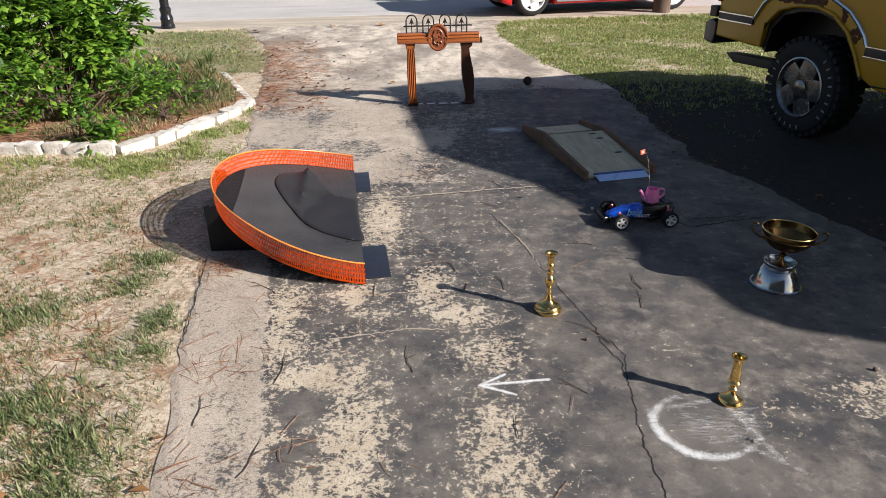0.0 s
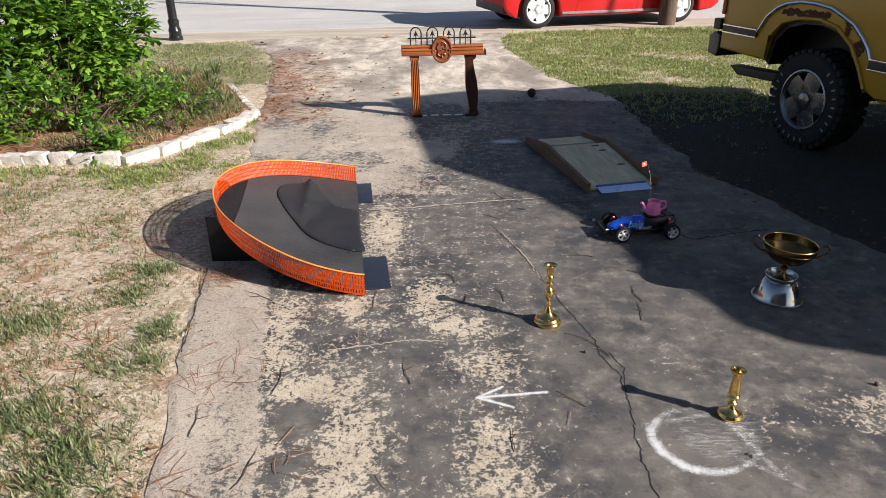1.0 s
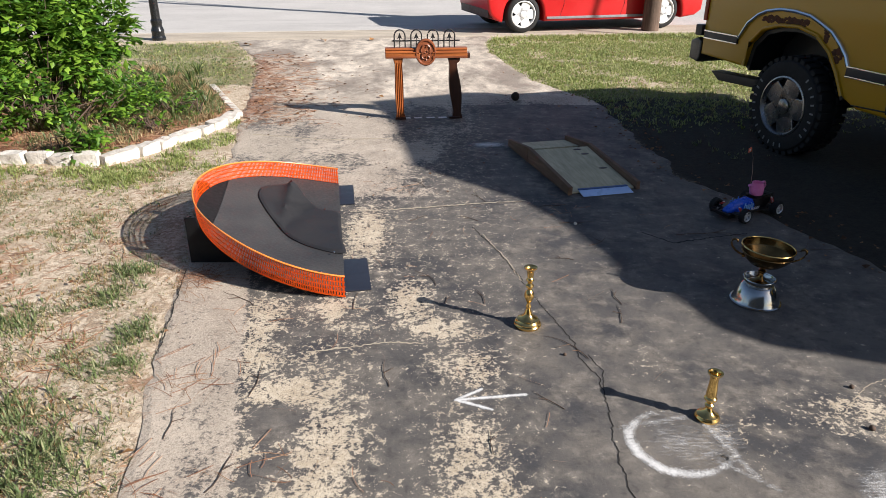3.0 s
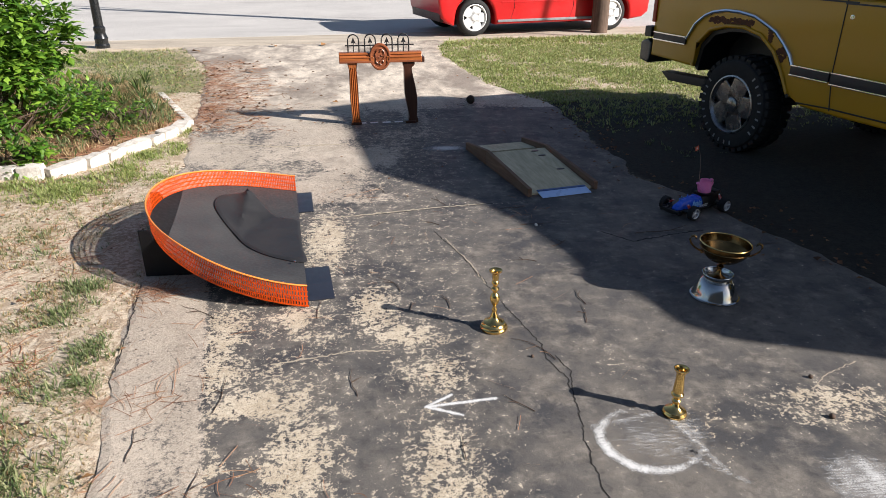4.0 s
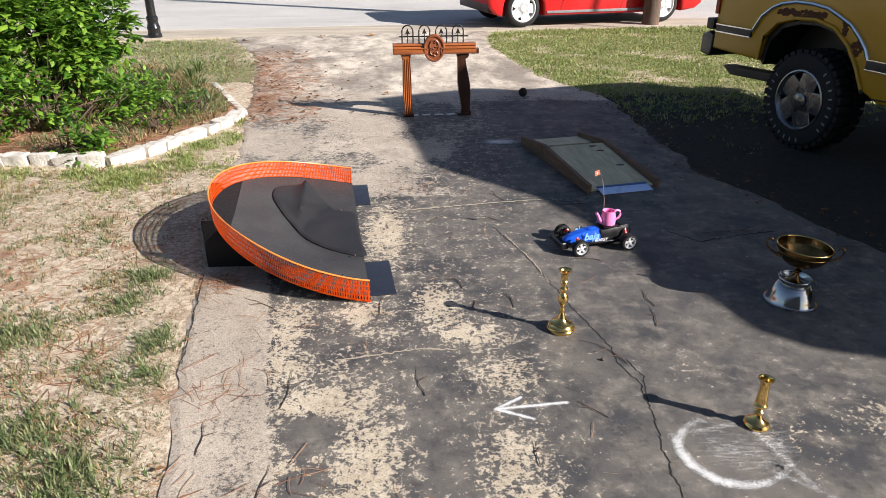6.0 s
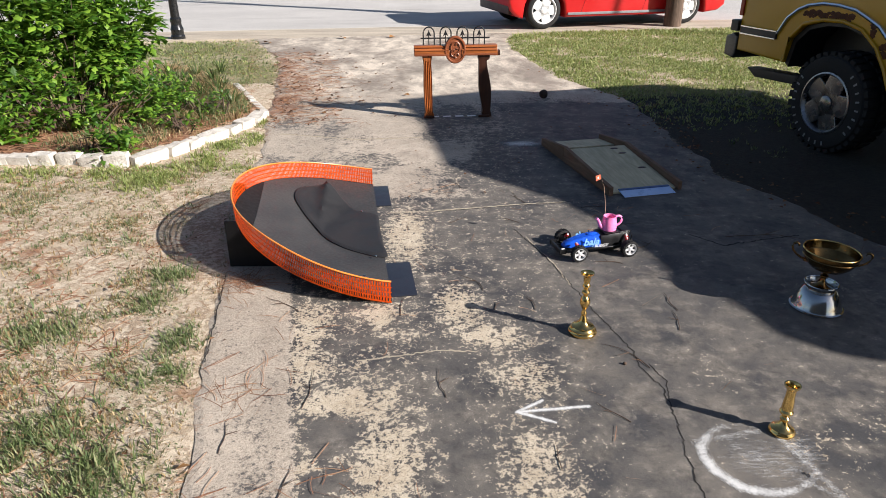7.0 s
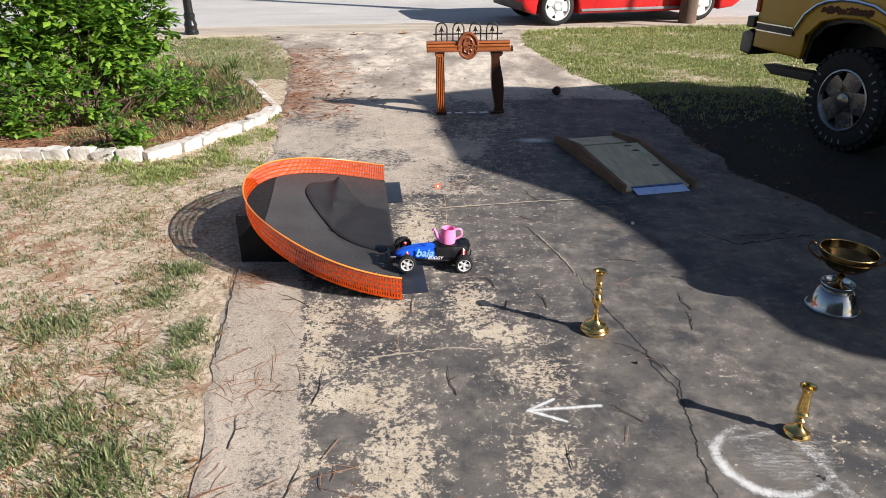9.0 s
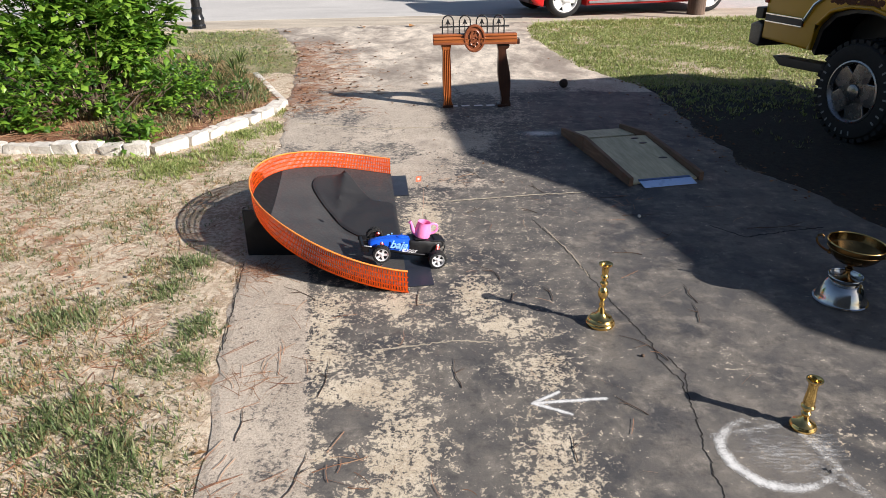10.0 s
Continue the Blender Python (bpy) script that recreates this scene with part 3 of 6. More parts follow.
# ---- ornamental gate ----
def gate():
    root = thing("gate_arch", "miniature wooden archway with a carved medallion and iron hoops", "archway", pose(0.005, 6.91, 0.0, 0, 0, 4))
    # right post: dark brown wood, darkened further for the shade it stands in
    for x, mat, lean in ((-0.265, ORANGE_WOOD, 1), (0.285, DARK_WOOD, -1)):
        bm = bmesh.new()
        n = 20
        rows = []
        for i in range(n + 1):
            t = i / n
            z = 0.002 + 0.595 * t
            half = 0.036 + 0.022 * math.sin(math.pi * min(1, t * 1.05)) ** 2 * (1 if lean < 0 else 0.25) + (0.012 if t < 0.06 else 0) + 0.012 * max(0, t - 0.9) * 10
            bow = -0.030 * lean * math.cos(math.pi * t * 0.9) * 0.6 + (0.026 * (1 - 2 * t) if lean > 0 else 0.008 * (1 - 2 * t))
            row = []
            m = 10
            for k in range(m):                 # fluted front and back
                u = -1 + 2 * k / (m - 1)
                d = 0.040 + ((0.006 if k % 2 else -0.004) if lean > 0 else 0.004 * math.cos(u * 1.5))
                row.append((x + bow + u * half, -d, z))
            for k in range(m):
                u = 1 - 2 * k / (m - 1)
                row.append((x + bow + u * half, 0.040, z))
            rows.append([bm.verts.new(p) for p in row])
        for a, b in zip(rows, rows[1:]):
            for k in range(20):
                bm.faces.new((a[k], a[(k + 1) % 20], b[(k + 1) % 20], b[k]))
        bm.faces.new(rows[0][::-1]), bm.faces.new(rows[-1])
        part("post", bm, mat, root, "fluted varnished post" if lean > 0 else "dark scrolled post in shade")
        bm = bmesh.new()
        tube(bm, [(x - 0.01 * lean, -0.045, 0.585), (x - 0.01 * lean, 0.045, 0.585)], 0.036, 14)
        part("scroll", bm, mat, root)
        box(bm2 := bmesh.new(), (x + 0.005 * lean, 0, 0.012), (0.105, 0.105, 0.024), bevel=0.006)
        part("foot", bm2, DARK_WOOD, root)
    for a, b in ((-0.395, -0.062), (0.055, 0.40)):
        bm = bmesh.new()
        slab(bm, [(-0.062, 0.600), (0.055, 0.600), (0.055, 0.622), (0.062, 0.630), (0.062, 0.648), (0.046, 0.665), (0.040, 0.694), (-0.040, 0.694), (-0.046, 0.665), (-0.062, 0.648)], a, b, 0.005, pose(0, 0, 0, 0, 0, 90) @ Matrix.Scale(-1, 4, (0, 1, 0)))
        beam = part("beam", bm, ORANGE_BEAM, root)
        bm = bmesh.new()                               # darker cove along the lower edge and a bead above it
        box(bm, ((a + b) / 2, -0.060, 0.611), (b - a - 0.012, 0.014, 0.018), None, 0.004)
        part("cove", bm, CARVED, beam)
        bm = bmesh.new()
        tube(bm, [(a + 0.006, -0.060, 0.652), (b - 0.006, -0.060, 0.652)], 0.008, 8), tube(bm, [(a + 0.004, -0.046, 0.680), (b - 0.004, -0.046, 0.680)], 0.008, 8)
        part("bead", bm, ORANGE_BEAM, beam)
    bm = bmesh.new()
    box(bm, (0.39, 0, 0.620), (0.075, 0.11, 0.05), bevel=0.012)
    part("beam_end", bm, DARK_WOOD, root)
    bm = bmesh.new()
    box(bm, (-0.005, 0.0, 0.64), (0.15, 0.06, 0.07), bevel=0.006)
    part("beam_joint", bm, DARK_WOOD, root)
    med = pose(-0.005, -0.052, 0.655, 90, 0, 0) @ Matrix.Diagonal((0.80, 1.0, 1, 1))
    bm = bmesh.new()
    lathe(bm, [(0.0, -0.03), (0.122, -0.03), (0.128, -0.012), (0.128, 0.004), (0.120, 0.016), (0.108, 0.016), (0.101, 0.006), (0.0, 0.008)], 48, med)
    disc = part("medallion", bm, CARVED, root, "oval carved medallion")
    bm = bmesh.new()                                   # curling leaf relief
    for cx, cz, r, a0, a1 in ((0.0, 0.02, 0.055, -60, 200), (-0.02, -0.03, 0.03, 60, 300), (0.025, 0.035, 0.025, -120, 150), (0.02, -0.055, 0.022, 0, 240)):
        tube(bm, [med @ Vector((cx + r * math.cos(radians(a)), cz + r * math.sin(radians(a)), 0.010)) for a in np.linspace(a0, a1, 14)], 0.008, 6)
    part("carving", bm, CARVED, disc)
    bm = bmesh.new()
    tube(bm, [(-0.33, 0.012, 0.755), (0.33, 0.012, 0.755)], 0.0065, 8)
    part("crossbar", bm, IRON, root)
    for k in range(4):
        x = -0.252 + 0.160 * k
        bm = bmesh.new()
        w = 0.052
        tube(bm, [(x - w, 0, 0.69), (x - w, 0, 0.80)] + [(x - w * math.cos(a), 0, 0.80 + 0.058 * math.sin(a)) for a in np.linspace(0.25, math.pi - 0.25, 11)] + [(x + w, 0, 0.80), (x + w, 0, 0.69)], 0.0065, 8)
        part("hoop", bm, IRON, root)
        bm = bmesh.new()
        tube(bm, [(x, 0, 0.69), (x, 0, 0.79)], 0.005, 6)
        slab(bm, [(x - 0.024, 0.775), (x, 0.786), (x + 0.024, 0.775), (x, 0.832)], -0.004, 0.004)
        part("finial", bm, IRON, root)


gate()


# ---- timber jump ramp ----
def jump_ramp():
    root = thing("jump_ramp", "low weathered plywood jump ramp with raised side boards", "ramp", pose(1.285, 4.70, 0.0, 0, 0, 13))
    w, l1, l2, hz = 0.265, 0.80, 1.26, 0.088     # half width, near slope, total run, crest
    bm = bmesh.new()
    slab(bm, [(0.0, 0.004), (l1, hz - 0.008), (l1, hz + 0.010), (0.0, 0.018)], -w + 0.022, w - 0.022, 0.002, pose(0, 0, 0, 0, 0, 90))
    part("near_deck", bm, PLY, root, "grey plywood deck with knots")
    bm = bmesh.new()
    slab(bm, [(l1 + 0.17, 0.040), (l2, 0.012), (l2, 0.028), (l1 + 0.17, 0.056)], -w + 0.022, w - 0.022, 0.002, pose(0, 0, 0, 0, 0, 90))
    part("far_deck", bm, PLY, root)
    for s in (-1, 1):
        for a, b, za, zb in ((-0.02, l1, 0.0, 0.058), (l1 + 0.004, l2 + 0.02, 0.058, 0.0)):
            bm = bmesh.new()
            top = 0.062
            slab(bm, [(a, 0.001), (b, 0.001), (b, zb + top), (a, za + top)], s * w - 0.016, s * w + 0.016, 0.003, pose(0, 0, 0, 0, 0, 90))
            part("side_board", bm, RAIL, root)
    for ky, kx in ((l1 - 0.05, -0.13), (l1 - 0.15, -0.15), (0.36, -0.17)):
        bm = bmesh.new()
        lathe(bm, [(0.0, 0), (0.024, 0), (0.02, 0.002), (0.0, 0.002)], 14, pose(-kx, ky, 0.018 + (hz - 0.008) * ky / l1, 3.6) @ Matrix.Diagonal((1.5, 0.7, 1, 1)))
        part("knot", bm, DARK_WOOD, root)
    # near-black panel past the crest stands in for the shade in the hollow
    bm = bmesh.new()
    box(bm, (0, l1 + 0.09, 0.006), (2 * w - 0.05, 0.2, 0.006))
    part("hollow_shade_panel", bm, simple("ramp_hollow_shade", (0.02, 0.019, 0.017), 0.8), root)
    strip = thing("entry_strip", "pale blue-white flat entry strip at the foot of the ramp", "strip", pose(1.295, 4.68, 0.0, 0, 0, 13))
    bm = bmesh.new()
    slab(bm, [(-0.058, 0.003), (-0.056, 0.007), (0.03, 0.022), (0.03, 0.016)], -0.195, 0.195, 0.001, pose(0, 0, 0, 0, 0, 90))
    part("strip_plate", bm, simple("white_strip", (0.46, 0.64, 0.95), 0.3, 0, 0.05, 20, 0.02), strip)
    bm = bmesh.new()
    box(bm, (0, 0.042, 0.020), (0.385, 0.026, 0.016), bevel=0.002)
    part("strip_hinge", bm, simple("blue_strip", (0.03, 0.09, 0.26), 0.4, 0, 0.1, 20, 0.02), strip)


jump_ramp()


# ---- banked turn with the orange mesh fence ----
def bank_turn():
    near, far = Vector((-0.40, 3.13, 0)), Vector((-0.64, 4.87, 0))
    mid, out, top = (near + far) / 2, Vector((-0.825, -0.090, 0)), 0.232

    def rim(t, k=1.0):
        p = mid + (near - mid) * math.cos(t) * k + out * (math.sin(t) ** 0.9) * k
        p.z = 0.012 + top * max(0.0, math.sin(t)) ** 1.06 * max(0.0, (k - 0.42) / 0.58) if k > 0.42 else 0.012
        return p

    root = thing("banked_turn", "black banked turn of sheet board with an orange mesh fence", "track")
    deck = Mat("black_sheet", 0.55)
    n1, n2 = deck.noise(2.0, 6), deck.noise(40, 4)
    deck.set("Base Color", deck.mix(deck.ramp(n1, 0.3, 0.7), (0.020, 0.020, 0.022), (0.038, 0.037, 0.038)))
    deck.set("Roughness", deck.ramp(n2, 0.3, 0.7, 0.5, 0.75))
    deck.bump(n1, 0.15, 0.02)
    ts = [math.pi * i / 60 for i in range(61)]
    bm = bmesh.new()
    ks = (1.0, 0.86, 0.72, 0.58, 0.42, 0.2, 0.02)
    rows = [[bm.verts.new(rim(t, k)) for t in ts] for k in ks]
    for a, b in zip(rows, rows[1:]):
        for i in range(60):
            bm.faces.new((a[i], a[i + 1], b[i + 1], b[i]))
    bmesh.ops.solidify(bm, geom=bm.faces[:], thickness=0.006)
    part("bank_deck", bm, deck.m, root, "matt black banked sheet")
    def height(ca, cb):
        """Height of the deck over a spot given in half-widths along and across the chord."""
        lo, hi = 1e-4, 1.2
        for _ in range(24):
            k = (lo + hi) / 2
            if (ca / k) ** 2 + (max(cb, 0.0) / k) ** (2 / 0.9) > 1:
                lo = k
            else:
                hi = k
        sine = math.sqrt(max(0.0, 1 - (ca / k) ** 2))
        return 0.012 + top * sine ** 1.06 * max(0.0, (k - 0.42) / 0.58)

    def sheet(name, cells, mat, label):
        bm = bmesh.new()
        grid = [[bm.verts.new(p) for p in row] for row in cells]
        for a, b in zip(grid, grid[1:]):
            for i in range(len(a) - 1):
                bm.faces.new((a[i], a[i + 1], b[i + 1], b[i]))
        bmesh.ops.remove_doubles(bm, verts=bm.verts, dist=0.0005)
        part(name, bm, mat, root, label)

    cells = []                                             # greyer cover sheet over most of the deck
    for j in range(25):
        cb = 0.86 * j / 24
        reach = 0.975 * math.sqrt(max(0.0, 1 - cb ** (2 / 0.9)))
        row = []
        for i in range(49):
            ca = reach * (1 - i / 24)
            p = mid + (near - mid) * ca + out * cb
            p.z = height(ca, cb) + 0.004
            row.append(p)
        cells.append(row)
    cover = Mat("grey_black_sheet", 0.5)
    c1, c2 = cover.noise(3.0, 7, 0.65), cover.noise(60, 4)
    cover.set("Base Color", cover.mix(cover.ramp(c1, 0.32, 0.68), (0.029, 0.029, 0.030), (0.056, 0.054, 0.052)))
    cover.set("Roughness", cover.ramp(c2, 0.3, 0.7, 0.42, 0.7))
    cover.bump(c1, 0.12, 0.02)
    sheet("cover_sheet", cells, cover.m, "dull grey-black cover sheet")
    # loose inner sheet, buckled into a sharp fold towards its far edge
    hub, peak, foot = Vector((-0.72, 4.07, 0)), Vector((-0.92, 4.52, 0)), Vector((-0.902, 4.10, 0))
    edge = [(-0.46, 3.62), (-0.64, 3.70), (-0.78, 3.82), (-0.90, 3.98), (-1.02, 4.16), (-1.09, 4.32), (-1.07, 4.48), (-0.93, 4.58), (-0.80, 4.42), (-0.70, 4.31), (-0.565, 4.26), (-0.53, 4.05), (-0.49, 3.80)]

    def fold(p):
        d = foot - peak
        k = max(0.0, min(1.0, (p - peak).dot(d) / d.length_squared))
        away = p - peak - d * k
        side = away.x
        return 0.060 * (1 - 0.8 * k) * math.exp(-abs(side) / (0.028 if side < 0 else 0.16)) * math.exp(-(away.y / 0.2) ** 2)

    cells = []
    n = len(edge)
    for j in range(19):
        row = []
        for i in range(n * 6 + 1):
            a, b, c, d = (Vector((*edge[(i // 6 + q) % n], 0)) for q in (-1, 0, 1, 2))
            u = (i % 6) / 6
            p = 0.5 * (2 * b + (c - a) * u + (2 * a - 5 * b + 4 * c - d) * u * u + (3 * b - a - 3 * c + d) * u ** 3)
            p = p.lerp(hub, j / 18)
            rel = p - mid
            ca, cb = rel.dot(near - mid) / (near - mid).length_squared, rel.dot(out) / out.length_squared
            p.z = height(ca, cb) + 0.014 - 0.006 * (j == 0) + fold(p)
            row.append(p)
        cells.append(row)
    # black line along the edge, drawn for the shadow under its curl
    lip = bmesh.new()
    tube(lip, [q - Vector((0, 0, 0.002)) for q in cells[0][2:38]], 0.004, 6)
    part("inner_sheet_edge_shade", lip, BLACK, root)
    sheet("inner_sheet", cells, simple("black_sheet_inner", (0.024, 0.023, 0.023), 0.5, 0, 0.3, 5, 0.1), "creased loose black sheet")
    for cx, cy in ((-0.515, 3.60), (-0.66, 4.28), (-0.555, 3.36)):
        part("screw_head", lathe(bmesh.new(), [(0.008, 0), (0.007, 0.003), (0.0, 0.004)], 10, pose(cx, cy, 0.036), cap=False), STEEL, root)
    skirt = simple("black_skirt", (0.009, 0.009, 0.010), 0.85, 0, 0.3, 8, 0.1)
    for y, x0, x1, tall in ((3.553, -1.315, -0.98, 0.268), (4.15, -1.425, -1.05, 0.275)):
        bm = bmesh.new()                                   # upright boards that carry the bank, edge on to the rim
        slab(bm, [(x0, 0.001), (x0, tall), (x0 + 0.06, tall), (x0 + 0.085, 0.19), (x1, 0.09), (x1, 0.001)], y, y + 0.014, 0.0015)
        part("support_board", bm, skirt, root)
    # the fence: lengthwise bands and many short bars with slots between
    orange = Mat("orange_mesh", 0.35)
    orange.set("Base Color", orange.mix(orange.ramp(orange.noise(9, 4), 0.3, 0.7), (0.82, 0.110, 0.007), (0.95, 0.165, 0.014)))
    tr = orange.node("ShaderNodeBsdfTranslucent")
    tr.inputs[0].default_value = (0.95, 0.24, 0.01, 1)
    ms = orange.node("ShaderNodeMixShader")
    ms.inputs[0].default_value = 0.3
    orange.t.links.new(orange.b.outputs[0], ms.inputs[1]), orange.t.links.new(tr.outputs[0], ms.inputs[2])
    orange.t.links.new(ms.outputs[0], orange.t.nodes["Material Output"].inputs[0])
    high, n = 0.116, 240

    def wall(s, z):
        t = math.pi * (-0.002 + 1.004 * s)
        z *= 0.97 - 0.11 * max(0.0, math.sin(t)) + 0.16 * math.exp(-((s - 0.24) / 0.13) ** 2)
        p = rim(min(max(t, 0.0), math.pi), 1.006)
        flat = (p - mid)
        flat.z = 0
        return p + flat.normalized() * 0.04 * z + Vector((0, 0, z - 0.004))

    bands = [0.0, 0.028, 0.056, 0.084, high]
    for z in bands:
        bm = bmesh.new()
        hgt = 0.008 if 0 < z < high else 0.011
        vs = [(bm.verts.new(wall(i / n, z - hgt / 2)), bm.verts.new(wall(i / n, z + hgt / 2))) for i in range(n + 1)]
        for a, b in zip(vs, vs[1:]):
            bm.faces.new((a[0], b[0], b[1], a[1]))
        bmesh.ops.solidify(bm, geom=bm.faces[:], thickness=0.003)
        part("fence_band", bm, orange.m, root, "bright orange plastic mesh")
    bm = bmesh.new()
    for i in range(n + 1):
        s, d = i / n, 0.33 / n
        bm.faces.new([bm.verts.new(v) for v in (wall(s - d, 0), wall(s + d, 0), wall(s + d, high), wall(s - d, high))])
    bmesh.ops.solidify(bm, geom=bm.faces[:], thickness=0.002)
    tagged(part("fence_bar", bm, orange.m, root, smooth=False), kind="stuff")
    bm = bmesh.new()
    tube(bm, [wall(i / 120, high + 0.003) for i in range(121)], 0.0045, 6)
    part("fence_edge", bm, simple("pale_orange_edge", (0.90, 0.26, 0.045), 0.35), root)
    flap = simple("black_flap", (0.020, 0.024, 0.036), 0.4, 0, 0.2, 10, 0.05)
    for c, rz, sx, sy in (((-0.455, 3.375), 8, 0.23, 0.385), ((-0.665, 4.635), 7, 0.24, 0.39)):
        bm = bmesh.new()
        box(bm, (0, 0, 0.006), (sx, sy, 0.006), None, 0.001)
        pad = part("flap", bm, flap, None)
        pad.matrix_world = pose(c[0] + 0.04, c[1], 0, 0, 0, rz)
        tagged(pad, "square black rubber entry flap lying on the driveway", "mat", "entry flaps")


bank_turn()


# ---- vehicles ----
def car_paint(name, color, dirty=0.2):
    m = Mat(name, 0.32)
    n1, n2 = m.noise(1.5, 6), m.noise(30, 5)
    c = m.mix(m.ramp(n1, 0.3, 0.7), [v * (1 - dirty) for v in color], color)
    m.set("Base Color", m.mix(m.ramp(n2, 0.5, 0.75, 0.0, dirty), c, (0.25, 0.17, 0.06)))
    m.set("Coat Weight", 0.25), m.set("Coat Roughness", 0.15)
    m.set("Roughness", m.ramp(n1, 0.3, 0.7, 0.3, 0.45))
    return m.m


def vehicle_wheel(parent, x, y, r, rim_r, width, rim_mat, spokes, face, knobs=0, letters=False):
    """A wheel whose outer face looks along face (+1 or -1 in y)."""
    m = Matrix.Translation((x, y, r)) @ pose(0, 0, 0, 90 if face < 0 else -90)
    bm = bmesh.new()
    lathe(bm, [(rim_r, -width), (r * 0.90, -width), (r * 0.985, -width * 0.9), (r, -width * 0.75), (r, -width * 0.25), (r * 0.985, -width * 0.1), (r * 0.92, 0.0), (rim_r * 1.12, 0.012), (rim_r, 0.0)], 56, cap=False)
    tyre = part("wheel", bm, RUBBER, parent)
    tyre.matrix_basis = m
    if knobs:
        bm = bmesh.new()
        box(bm, (r * 0.995, 0, 0), (0.035, 0.05, 0.10), None, 0.006)
        lug = finish("tread_lug", bm, RUBBER)
        for i in range(knobs):
            for dz, off in ((-0.06, 0), (-width + 0.06, 0.5)):
                ob = new("tread_lug", lug)
                ob.parent = tyre
                ob.matrix_basis = pose(0, 0, dz, 0, 0, 360 * (i + off) / knobs)
    bm = bmesh.new()
    lathe(bm, [(rim_r * 1.03, -0.02), (rim_r * 1.03, 0.010), (rim_r * 0.98, 0.014), (rim_r * 0.93, 0.0), (rim_r * 0.88, -0.05), (rim_r * 0.86, -width + 0.03)], 48, cap=False)
    part("rim", bm, WORN_CHROME if knobs else rim_mat, tyre)
    bm = bmesh.new()
    if spokes:
        for i in range(spokes):
            a = 360 * i / spokes
            slab(bm, [(0.02, -0.055), (rim_r * 0.92, -0.03), (rim_r * 0.92, -0.012), (0.02, -0.012)], -rim_r * 0.37, rim_r * 0.37, 0.010, pose(0, 0, 0, 0, 0, a))
        lathe(bm, [(rim_r * 0.9, -0.10), (rim_r * 0.25, -0.09), (rim_r * 0.25, -0.004), (rim_r * 0.18, 0.004), (0, 0.006)], 32, cap=False)
    part("wheel_disc", bm, rim_mat, tyre)
    bm = bmesh.new()
    lathe(bm, [(rim_r * 0.9, -0.062), (0.0, -0.062)], 32, cap=False)
    part("brake_drum", bm, BLACK, tyre)
    if letters:
        bm = bmesh.new()
        box(bm, ((rim_r + r) / 2 * 1.03, 0, 0.006), (0.034, 0.014, 0.004), None, 0.0015)
        mark = finish("sidewall_mark", bm, simple("tyre_white", (0.26, 0.26, 0.25), 0.8))
        for a in list(range(-35, 50, 12)) + list(range(150, 285, 12)):
            ob = new("sidewall_mark", mark)
            ob.parent = tyre
            ob.matrix_basis = pose(0, 0, 0, 0, 0, a)
    return tyre


